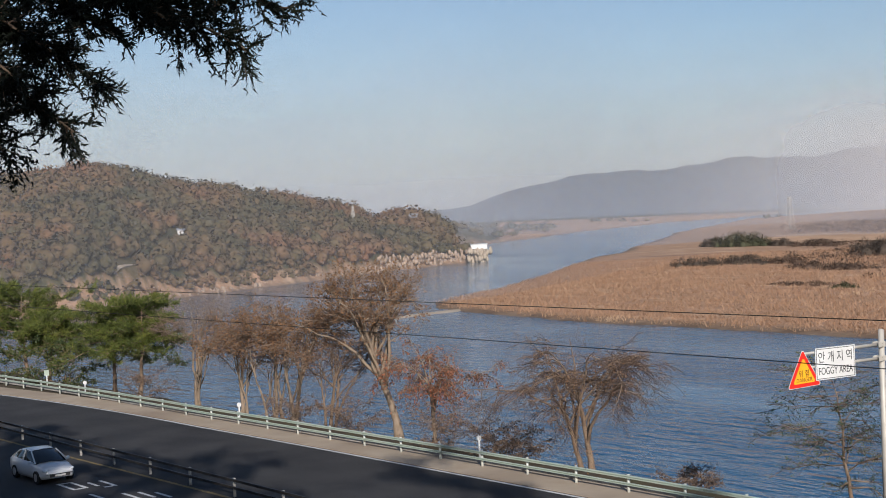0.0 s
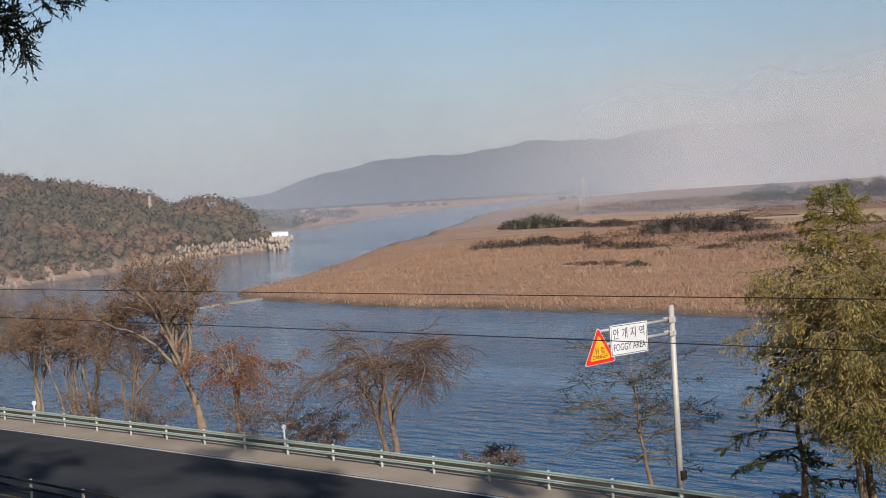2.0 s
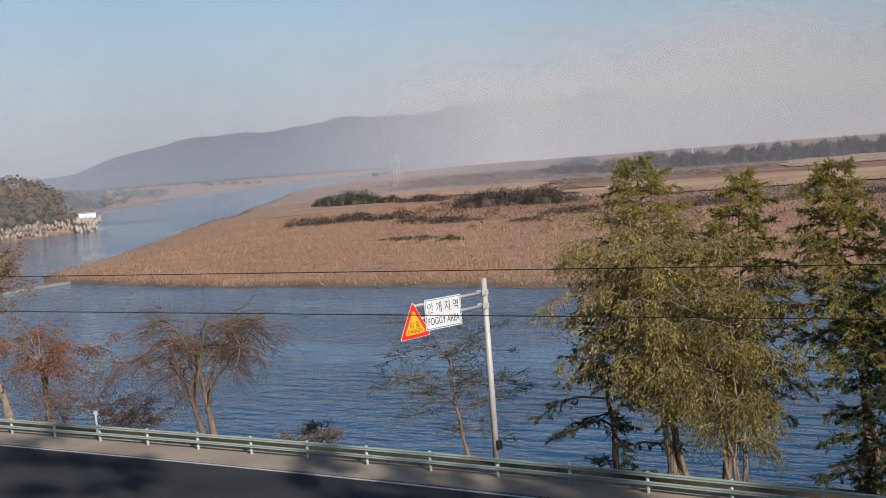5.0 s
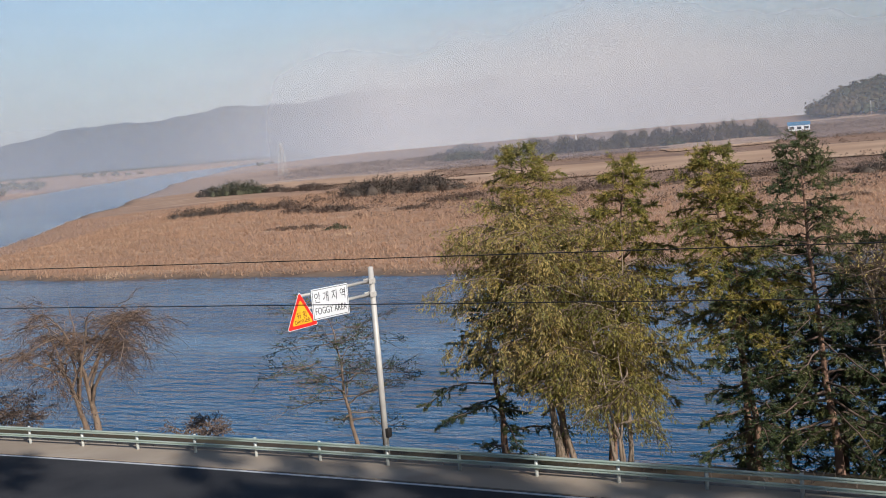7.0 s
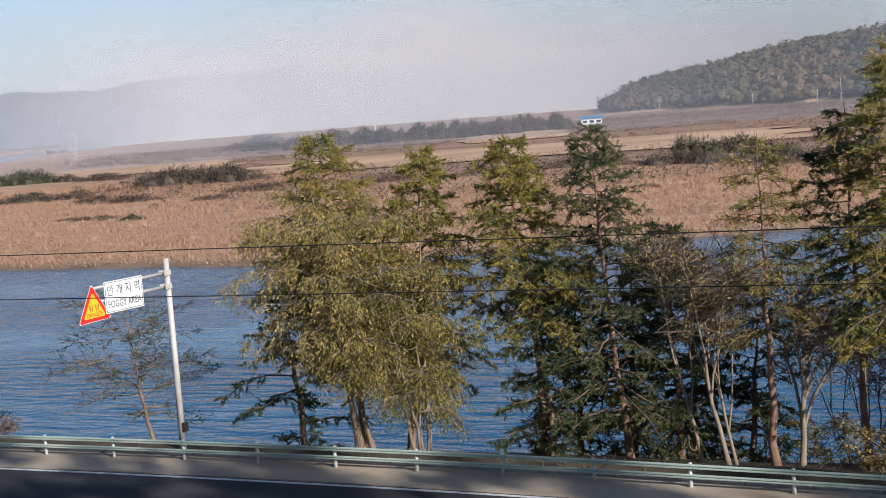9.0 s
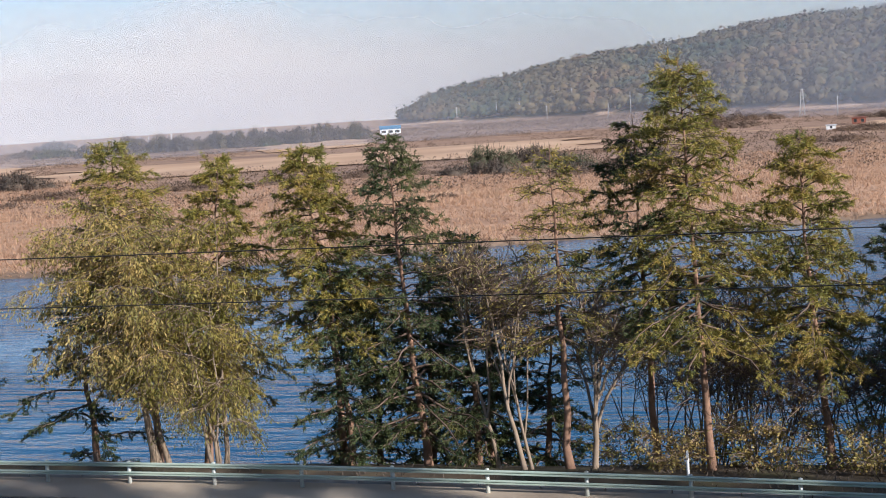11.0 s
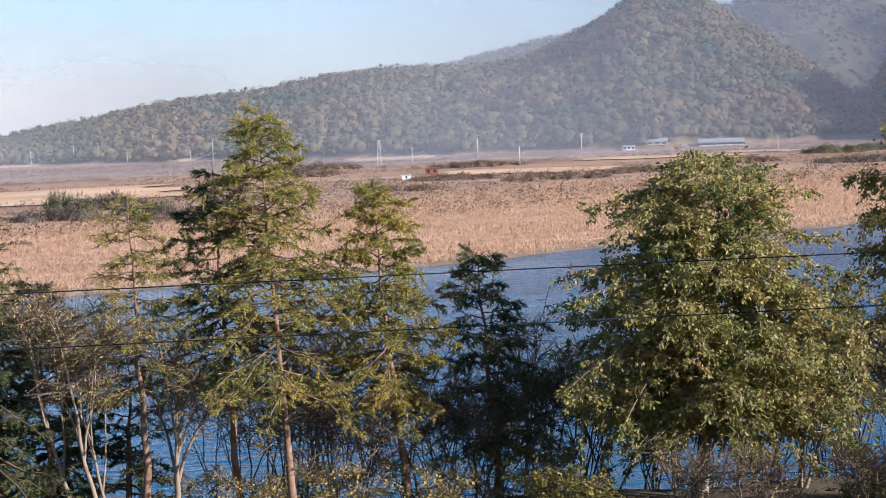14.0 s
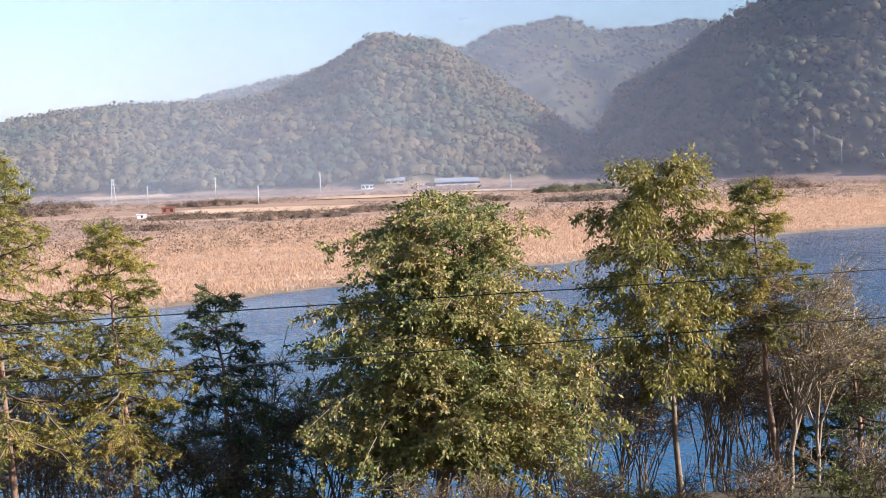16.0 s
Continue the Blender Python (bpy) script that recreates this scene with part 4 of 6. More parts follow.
bare((-46.0, 45.2, -0.4), (-47.0, 5.7), 5.2, 119, arch=0.4, limbs=14, twigs=17, stems=2, pale=False, spread=1.3, droop=0.55, hang=0.45, r0=0.17, crown=0.16, twig_len=1.15, label="bare umbrella-shaped tree with arching, hanging twigs", leaves=1, size=(0.1, 0.04))
bare((-59.1, 46.0, -0.4), (-59.3, 4.6), 4.2, 120, limbs=9, twigs=9, leaves=6, leaf=M_REDLEAF, size=(0.15, 0.08), label="small tree with withered red-brown leaves", droop=0.4, hang=0.5, r0=0.14)
bare((-62.4, 46.0, -0.6), (-66.0, 9.4), 4.6, 121, limbs=17, twigs=13, leaves=3, leaf=M_BROWNLEAF, size=(0.16, 0.08), r0=0.26, crown=0.25, label="leaning old tree with sparse brown leaves", bend=0.1)
bare((-68.2, 45.3, -0.5), (-67.2, 5.0), 3.8, 122, limbs=14, twigs=10, pale=False, leaves=1, size=(0.12, 0.05), droop=0.1, stems=3, spread=1.4, crown=0.12)
bare((-73.6, 46.2, -0.6), (-71.6, 7.0), 3.8, 123, limbs=14, twigs=13, leaves=3, leaf=M_BROWNLEAF, size=(0.16, 0.08), stems=3, spread=1.6, r0=0.15, crown=0.12)
bare((-75.6, 46.0, -0.6), (-75.0, 6.4), 3.6, 124, limbs=13, twigs=12, leaves=2, leaf=M_BROWNLEAF, size=(0.14, 0.07), stems=4, spread=1.5, crown=0.12)
bare((-79.6, 46.0, -0.6), (-78.6, 5.9), 3.3, 125, limbs=12, twigs=12, stems=4, spread=1.5, leaves=1, leaf=M_BROWNLEAF, crown=0.12)
bare((-86.0, 46.0, -0.6), (-84.0, 6.3), 4.2, 126, limbs=13, twigs=13, stems=4, spread=1.6, crown=0.12)
for i, (bx, h_) in enumerate(((-14.4, 6.0), (-12.4, 6.8), (-10.2, 6.2), (-8.0, 4.6), (27.6, 5.2))):
    spruce((bx, 47.6 + 0.3 * (i % 3), -2.0), (bx + 0.2, h_), 2.4, 400 + i, crown=0.06, limbs=38, twigs=8, leaves=30, size=(0.16, 0.045))
PINE = dict(form="pine", rise=0.35, droop=0.25, twig_len=0.9, hang=-0.25, crown=0.5, limbs=34, twigs=14, leaves=34, size=(0.26, 0.05), bend=0.1, r0=0.2, spiky=True, stray=0.08)
PINE_LABEL = "old pine with a red trunk and flat green needle clouds"
for bx, tx, tz, reach, sd in ((-99.5, -98.5, 5.6, 5.6, 140), (-95.5, -94.2, 6.1, 5.8, 141), (-117.4, -118.4, 6.4, 7.6, 142), (-124.5, -126.0, 6.6, 7.0, 143), (-113.0, -111.6, 4.4, 4.6, 144)):
    tree("pine_tree", PINE_LABEL, "tree", (bx, 46.2, -1.0), (tx, tz), reach, M_BARK, M_PINE, M_TWIG, sd, group="pines on the bank", **PINE)


def shrub(name, label, base, w, h, leaf, twig, seed, leaves=8, limbs=26, size=(0.12, 0.06), group="shrubs on the bank"):
    return tree(name, label, "shrub", base, (base[0], base[2] + h), w, M_BARK, leaf, twig, seed, crown=0.05, limbs=limbs, twigs=7, leaves=leaves, size=size, rise=0.8, droop=0.25, twig_len=0.6, stems=3, spread=w * 0.5, r0=0.03, group=group)


shrub("bush", "dark evergreen bush beside the guard rail", (-107.0, 45.2, -0.8), 4.4, 3.0, M_SPRUCE, M_TWIG, 150, leaves=16, limbs=40, size=(0.22, 0.10))
for i, (bx, w, h) in enumerate(((-55.5, 2.6, 1.6), (-52.0, 2.4, 1.3), (-50, 1.6, 1.0), (-65, 2.2, 1.2), (-70.5, 2.0, 1.1), (-90, 2.4, 1.4), (-38.5, 0.9, 0.9))):
    shrub("bush", "dry brown bush in the weeds behind the guard rail", (bx, 44.3, -0.5), w, h, M_BUSH, M_TWIGPALE, 160 + i, leaves=8)
for i in range(38):
    bx = -3.6 + i * 1.0 + rng.normal() * 0.6
    bare((bx, 46.6 + rng.random() * 2.4, -1.8), (bx + rng.normal() * 0.7, 2.6 + rng.random() * 3.2), 1.9, 1180 + i, limbs=6, twigs=4, leaves=1, pale=False, stems=4, spread=1.1, r0=0.05, crown=0.15, label="thicket of thin dark bare stems", leaf=M_WILLOW, size=(0.1, 0.04))
for i in range(11):
    bx = -5 + i * 1.2 + rng.normal() * 0.5
    shrub("bush", "undergrowth with yellow-green leaves below the trees", (bx, 44.2 + rng.random() * 2.2, -0.9), 1.3, 1.0 + rng.random() * 0.7, M_WILLOW if i % 3 else M_GREEN, M_TWIGPALE, 210 + i, leaves=7, limbs=18)

for i, bx in enumerate((6.2, 7.4, 16.4, 24.6, 26.2)):
    shrub("bush", "leafy roadside undergrowth in dull green and brown", (bx, 42.4 + rail_bow(bx) * 0.6, -0.3), 1.2, 1.0 + rng.random() * 0.6, M_GREEN if i < 2 else M_BROAD, M_TWIG, 240 + i, leaves=10, limbs=18, size=(0.16, 0.08))

for i in range(8):
    bx = 9.5 + i * 2.6 + rng.normal() * 0.6
    by = 41.6 + rail_bow(bx) * (0.35 + 0.5 * rng.random())
    bare((bx, by, -0.3), (bx + rng.normal() * 0.4, 1.0 + rng.random() * 1.4), 1.0, 1280 + i, limbs=5, twigs=3, leaves=1, pale=False, stems=3, spread=0.8, r0=0.035, crown=0.1, label="low tangle of thin bare stems beside the road", leaf=M_WILLOW, size=(0.1, 0.04))

# hillside wood behind and beside the look-out, which shades the road
k = 0
for i in range(30):
    bx = -64 + i * 6.6 + rng.normal() * 1.0
    by = 3.0 - 5.0 * rng.random() if bx < 0 else 2.0 + 7.0 * rng.random()
    if -13 < bx < 12:
        by = -4 - 4 * rng.random()
    gz = float(np.interp(by, [s[0] for s in SECTION], [s[1] for s in SECTION]))
    hh = 15.5 + 4.0 * rng.random() if bx < -13 else 22.0 + 4.0 * rng.random() if bx < 12 else 23.0 + 4.0 * rng.random()
    tree("hillside_tree", "leafy tree of the wood on the slope above the road", "tree", (bx, by, gz - 0.2), (bx + rng.normal() * 0.6, gz + hh), 3.7, M_BARK, M_BROAD, M_TWIG, 300 + i, crown=0.18, limbs=22 if bx < 20 else 28, twigs=5, leaves=10 if bx < 20 else 14, size=(0.66, 0.44), twig_len=1.2, r0=0.22, group="wood above the road", hang=0.3)

# bough of a juniper over the look-out; its shade is put into the colour
def juniper():
    root = empty("juniper_tree", -9.6, -0.6, 9.4, "juniper painted shade-dark, its scaly boughs hanging over the look-out", "tree")
    w, t = Wood(), Wood()
    w.tube([np.array(p, float) for p in ((0, 0, 0), (0.1, 0.1, 2.5), (0.0, 0.3, 5.5), (0.2, 0.2, 8.0))], [0.2, 0.17, 0.12, 0.03], 10)
    P, D = [], []
    r = np.random.default_rng(5)
    # ends of the boughs, as offsets from the root
    for e in JUNIPER_ENDS:
        e = np.array(e) - np.array([-9.6, -0.6, 9.4])
        s = np.array([0.1, 0.25, 4.6])
        mid = (s + e) / 2 + np.array([0, 0, 0.5])
        line = [s, s * 0.6 + mid * 0.4 + np.array([0, 0, 0.2]), mid, mid * 0.45 + e * 0.55 + np.array([0, 0, 0.2]), e]
        w.tube(line, [0.05, 0.04, 0.03, 0.02, 0.006], 6)
        ld = unit(e - mid)
        for j in range(150):
            q = 1.0 + 3.0 * (j / 150) ** 0.9
            k = min(int(q), 3)
            b = line[k] + (line[k + 1] - line[k]) * (q - k)
            td = unit(ld * 0.5 + r.normal(size=3) * 0.55 + np.array([0, 0, -0.15]))
            L = 0.07 + 0.2 * r.random()
            t.tube([b, b + td * L], [0.006, 0.002], 3)
            for m in range(15):
                sd = unit(td + r.normal(size=3) * 0.75)
                b2 = b + td * L * (0.2 + 0.8 * r.random())
                sl = 0.05 + 0.08 * r.random()
                c = 5
                P.append(b2 + np.outer(np.linspace(0, 1, c), sd * sl))
                D.append(np.repeat(sd[None], c, 0) + r.normal(size=(c, 3)) * 0.35)
    w.make("trunk", M_BARK, root)
    tagged(t.make("twig_mass", M_TWIG, root), kind="stuff")
    P, D = np.concatenate(P), np.concatenate(D)
    D /= np.linalg.norm(D, axis=1)[:, None]
    S = np.cross(D, r.normal(size=D.shape))
    S /= np.linalg.norm(S, axis=1)[:, None]
    needles(P, D * 0.021, S * 0.0075, M_SHADEDLEAF, "crown", root)


JUNIPER_ENDS = [(-7.29, 4.13, 13.02), (-7.15, 4.31, 13.25), (-7.35, 3.81, 13.11), (-7.45, 3.07, 12.54), (-7.36, 3.21, 12.8), (-7.4, 2.66, 12.43), (-7.42, 2.84, 12.7), (-7.38, 3.31, 13.09), (-7.35, 2.95, 12.95), (-7.45, 3.59, 13.23), (-7.21, 2.71, 13.04), (-7.43, 3.16, 13.22), (-7.34, 2.49, 12.63), (-7.17, 2.62, 12.82), (-7.34, 3.98, 13.29)]
juniper()

# ---- woods on the hills ----
ICO_V = np.array([(0, 0, -1), (0.7236, -0.5257, -0.4472), (-0.2764, -0.8506, -0.4472), (-0.8944, 0, -0.4472), (-0.2764, 0.8506, -0.4472), (0.7236, 0.5257, -0.4472),
                  (0.2764, -0.8506, 0.4472), (-0.7236, -0.5257, 0.4472), (-0.7236, 0.5257, 0.4472), (0.2764, 0.8506, 0.4472), (0.8944, 0, 0.4472), (0, 0, 1)])
ICO_F = np.array([(0, 2, 1), (0, 3, 2), (0, 4, 3), (0, 5, 4), (0, 1, 5), (1, 2, 6), (2, 3, 7), (3, 4, 8), (4, 5, 9), (5, 1, 10),
                  (1, 6, 10), (2, 7, 6), (3, 8, 7), (4, 9, 8), (5, 10, 9), (6, 7, 11), (7, 8, 11), (8, 9, 11), (9, 10, 11), (10, 6, 11)])


def tri_mesh(name, V, F, material, normal=None):
    me = bpy.data.meshes.new(name)
    me.vertices.add(len(V))
    me.vertices.foreach_set("co", V.astype(np.float32).ravel())
    me.loops.add(F.size)
    me.loops.foreach_set("vertex_index", F.astype(np.int32).ravel())
    me.polygons.add(len(F))
    me.polygons.foreach_set("loop_start", np.arange(0, F.size, 3, dtype=np.int32))
    me.materials.append(material)
    me.update(calc_edges=True)
    if normal is not None:
        me.polygons.foreach_set("use_smooth", np.ones(len(F), bool))
        me.normals_split_custom_set_from_vertices(normal.astype(np.float32))
    return new(name, me)


def clumps(name, P, R, H, tufts, material, seed, leaf=1.0):
    """Ragged crowns: each is a lumpy core beset with fine leaf tufts."""
    r = np.random.default_rng(seed)
    n = len(P)
    size = np.stack([R, R, H * 0.55], -1)[:, None]
    mid = P[:, None] + np.stack([np.zeros((n, 1)), np.zeros((n, 1)), (H * 0.45)[:, None]], -1)
    core = np.repeat(ICO_V[None], n, 0)
    cv = mid + core * r.uniform(0.5, 0.85, (n, 12, 1)) * size
    D = r.normal(size=(n, tufts, 3))
    D[:, :, 2] = np.abs(D[:, :, 2]) * 1.1 - 0.3
    D /= np.linalg.norm(D, axis=2)[:, :, None]
    lump = 1 + 0.32 * np.sin(D[:, :, 0] * 5 + r.uniform(0, 6, (n, 1))) * np.sin(D[:, :, 1] * 5 + r.uniform(0, 6, (n, 1)))
    C = mid + D * (r.uniform(0.68, 1.14, (n, tufts)) * lump)[:, :, None] * size
    N = D + r.normal(size=D.shape) * 0.45
    N /= np.linalg.norm(N, axis=2)[:, :, None]
    U = np.cross(N, r.normal(size=N.shape))
    U /= np.linalg.norm(U, axis=2)[:, :, None]
    k = (leaf * R[:, None] * r.uniform(0.14, 0.36, (n, tufts)))[:, :, None]
    U, W = U * k, np.cross(N, U) * k * 0.8
    tv = np.stack([C - U, C - W, C + U, C + W], 2)
    V = np.concatenate([cv.reshape(-1, 3), tv.reshape(-1, 3)])
    soft = D * 0.55 + N * 0.25 + [0, 0, 0.45]
    normal = np.concatenate([core.reshape(-1, 3), np.repeat(soft.reshape(-1, 3), 4, 0)])
    normal /= np.linalg.norm(normal, axis=1)[:, None]
    q = n * 12 + np.arange(n * tufts)[:, None] * 4
    F = np.concatenate([(ICO_F[None, :, ::-1] + np.arange(n)[:, None, None] * 12).reshape(-1, 3), q + [0, 1, 2], q + [0, 2, 3]])
    return tri_mesh(name, V, F, material, normal)


def scatter(az0, az1, d0, d1, step, seed, test):
    """Jittered points over a sector, kept where test says so."""
    r = np.random.default_rng(seed)
    m = d1
    gx, gy = np.meshgrid(np.arange(-m, m, step), np.arange(0, m, step))
    gx, gy = gx.ravel() + r.uniform(-0.5, 0.5, gx.size) * step, gy.ravel() + r.uniform(-0.5, 0.5, gx.size) * step
    d, az = np.hypot(gx, gy), np.degrees(np.arctan2(gx, gy))
    k = (d > d0) & (d < d1) & (az > az0) & (az < az1)
    gx, gy = gx[k], gy[k]
    z, field, forest, mud = land(gx, gy)
    k = test(gx, gy, z, field, forest, mud)
    return np.stack([gx[k], gy[k], z[k]], -1)


def wood(name, label, P, r0, r1, h0, h1, lumps, material, seed, leaf=1.0):
    r = np.random.default_rng(seed + 1)
    n = len(P)
    k = r.random(n) ** 1.6
    return tagged(clumps(name, P, r0 + (r1 - r0) * k, h0 + (h1 - h0) * k, lumps, material, seed, leaf), label, "wood", kind="stuff")


HILL_PATHS = ([(-324.8, 151.9), (-338.1, 168.4), (-360.5, 183.9), (-377.0, 195.4), (-395.1, 208.9)],
              [(-394.6, 253.7), (-408.0, 269.6), (-435.5, 296.4)])


def path_distance(x, y):
    best = np.full(np.shape(x), 1e9)
    for line in HILL_PATHS:
        for (x0, y0), (x1, y1) in zip(line, line[1:]):
            dx, dy = x1 - x0, y1 - y0
            t = np.clip(((x - x0) * dx + (y - y0) * dy) / (dx * dx + dy * dy), 0, 1)
            best = np.minimum(best, np.hypot(x - x0 - t * dx, y - y0 - t * dy))
    return best


def in_wood(x, y, z, field, forest, mud):
    return (path_distance(x + 3, y - 1.5) > 2.4) & (forest > 0.5) & (mud < 0.8) & (z > -7.3)


P = scatter(-80, -48.9, 300, 640, 3.7, 41, in_wood)
wood("hill_wood", "autumn wood of green, brown and rust crowns on a hill by the river", P, 1.6, 4.0, 2.8, 7.0, 42, M_FOREST, 42, 0.6)
P = scatter(-72, -54, 300, 520, 2.6, 49, lambda x, y, z, a, b, c: (z > -7.2) & (edge_distance(x, y, LEFT) > 1.5) & (edge_distance(x, y, LEFT) < 16) & (path_distance(x, y) > 2) & (np.degrees(np.arctan2(x, y)) < -56 + 5 * waves(x, y, 20, 8)))
wood("shore_scrub", "olive scrub on the steep shore below the wooded hill", P, 0.9, 2.2, 1.6, 3.4, 18, M_FOREST, 50)
P = scatter(-15, 36, 640, 1530, 7.4, 43, in_wood)
wood("hill_wood", "mixed autumn wood covering the hills beyond the fields", P, 3.0, 7.6, 4.5, 11.5, 13, M_FOREST_B, 44)
P = scatter(0, 36, 1530, 2330, 14, 45, in_wood)
wood("hill_wood", "distant wood on the higher hills", P, 4.0, 8, 5, 9, 3, M_FOREST_B, 46)
P = scatter(-60, -36, 640, 1500, 15, 47, lambda x, y, z, a, b, c: (x < -560) & (z > -6.6) & (waves(x, y, 40, 9) > 0.05) & (x + 0.62 * y < -150))
wood("bank_wood", "low hazy trees along the far river bank", P, 3, 5, 3, 6, 22, M_FOREST_B, 48)


# ---- reeds and scrub on the flats ----
def reeds():
    r = np.random.default_rng(61)
    def keep(x, y, z, field, forest, mud):
        p = edge_distance(x, y, PLAIN)
        return (p > 1.2) & (p < 150) & (z > -7.9) & (y < 420) & (r.random(x.shape) < np.clip(1.15 - p / 170, 0.12, 1))
    P = scatter(-54, 36, 150, 470, 1.6, 62, keep)
    n = len(P)
    tall = (0.55 + 0.4 * r.random(n)) * (0.85 + 0.4 * waves(P[:, 0], P[:, 1], 9, 63))
    b = 8
    base = np.repeat(P, b, 0) + np.concatenate([r.normal(size=(n * b, 2)) * 0.55, np.zeros((n * b, 1))], 1)
    tip = base + np.stack([r.normal(size=n * b) * 0.35, r.normal(size=n * b) * 0.35, np.repeat(tall, b) * r.uniform(0.6, 1.1, n * b)], -1)
    side = np.stack([r.normal(size=n * b), r.normal(size=n * b) * 0.4, np.zeros(n * b)], -1)
    side *= (0.085 / np.linalg.norm(side, axis=1))[:, None]
    V = np.stack([base - side, base + side, tip], 1).reshape(-1, 3)
    F = np.arange(len(V)).reshape(-1, 3)
    tagged(tri_mesh("reeds", V, F, M_REED), "dense bed of dry golden reeds on the river flats", "reeds", kind="stuff")


reeds()


STUBBLE = ((-340, 500, 40, 60, 32), (-150, 450, 96, 54, 14), (-300, 900, 60, 24, 22), (-215, 640, 26, 70, 18), (-230, 1080, 60, 30, 16), (-60, 1000, 60, 22, 4), (30, 800, 26, 60, 0), (72, 515, 34, 22, -8), (150, 620, 40, 16, -12), (236, 640, 50, 14, -20))


def field_mask(x, y):
    """1 inside the stubble fields."""
    out = np.zeros(np.shape(x))
    for cx, cy, w, h, a in STUBBLE:
        c, s_ = math.cos(radians(a)), math.sin(radians(a))
        u, v = (x - cx) * c + (y - cy) * s_, -(x - cx) * s_ + (y - cy) * c
        out = np.maximum(out, (np.abs(u) < w) & (np.abs(v) < h))
    return out


M_STUBBLE = mat("stubble", (0.50, 0.31, 0.18), 0.95, col2=(0.62, 0.42, 0.26), scale=0.06, bump=0.2, bump_scale=0.8, wear=(0.40, 0.25, 0.15), wear_scale=0.03)
for cx, cy, w, h, a in STUBBLE:
    n, m = 24, 12
    u, v = np.meshgrid(np.linspace(-1, 1, n), np.linspace(-1, 1, m), indexing="ij")
    k = 1 + 0.10 * np.sin(v * 7 + cx) * np.abs(u)
    c, s_ = math.cos(radians(a)), math.sin(radians(a))
    X, Y = cx + u * w * k * c - v * h * s_, cy + u * w * k * s_ + v * h * (1 + 0.12 * np.sin(u * 6 + cy)) * c
    Z = land(X, Y)[0] + 0.35
    V = np.stack([X, Y, Z], -1).reshape(-1, 3)
    F = [(i * m + j, (i + 1) * m + j, (i + 1) * m + j + 1, i * m + j + 1) for i in range(n - 1) for j in range(m - 1)]
    tagged(mesh_ob("field", V, F, M_STUBBLE, smooth=True), "harvested stubble field of pale orange straw", "field", kind="structure")


def brush(P, R, H, blades, width, seed, core=0.0):
    """Heaps of fine upright twigs, denser towards each heap's skin. Returns vertices, faces and soft normals."""
    r = np.random.default_rng(seed)
    n = len(P)
    D = r.normal(size=(n, blades, 3))
    D[:, :, 2] = np.abs(D[:, :, 2])
    D /= np.linalg.norm(D, axis=2)[:, :, None]
    size = np.stack([R, R, H], -1)[:, None]
    C = P[:, None] + D * r.uniform(0.3, 1.0, (n, blades, 1)) ** 0.6 * size * 0.82
    U = D * 0.5 + r.normal(size=D.shape) * 0.6 + [0, 0, 0.35]
    U *= (0.17 * H)[:, None, None] * r.uniform(0.5, 1.2, (n, blades, 1)) / np.linalg.norm(U, axis=2)[:, :, None]
    S = np.cross(U, r.normal(size=D.shape))
    S *= width / (np.linalg.norm(S, axis=2)[:, :, None] + 1e-9)
    N = D * 0.7 + r.normal(size=D.shape) * 0.35 + [0, 0, 0.3]
    S = np.where(np.sum(np.cross(S, U) * N, axis=2)[:, :, None] < 0, -S, S)
    V = np.stack([C - S, C + S, C + U], 2).reshape(-1, 3)
    N = np.repeat(N.reshape(-1, 3), 3, 0)
    F = np.arange(n * blades * 3).reshape(-1, 3)
    if core:
        cv = P[:, None] + ICO_V[None] * r.uniform(0.75, 1.0, (n, 12, 1)) * size * core
        F = np.concatenate([F, (ICO_F[None, :, ::-1] + len(V) + np.arange(n)[:, None, None] * 12).reshape(-1, 3)])
        V = np.concatenate([V, cv.reshape(-1, 3)])
        N = np.concatenate([N, np.repeat(ICO_V[None], n, 0).reshape(-1, 3)])
    return V, F, N / np.linalg.norm(N, axis=1)[:, None]


def scrub():
    """Low dry scrub in drifts over the fields."""
    r = np.random.default_rng(65)
    def keep(x, y, z, field, forest, mud):
        return (forest < 0.3) & (z > -7.2) & (edge_distance(x, y, PLAIN) > 75 + 25 * waves(x, y, 40, 68)) & (waves(x * 0.45, y * 1.5, 30, 66) > -0.22) & (field_mask(x, y) < 0.5)
    P = scatter(-48, 36, 250, 960, 5.6, 67, keep)
    n = len(P)
    k = r.random(n) ** 1.8
    V, F, N = brush(P, 1.6 + 2.6 * k, 1.0 + 2.6 * k, 26, 0.2, 69)
    tagged(tri_mesh("dry_scrub", V, F, M_BUSH, N), "low brown scrub in drifts over the dry fields", "scrub", kind="stuff")


scrub()


def ground_z(x, y):
    return float(land(np.array([x]), np.array([y]))[0][0])


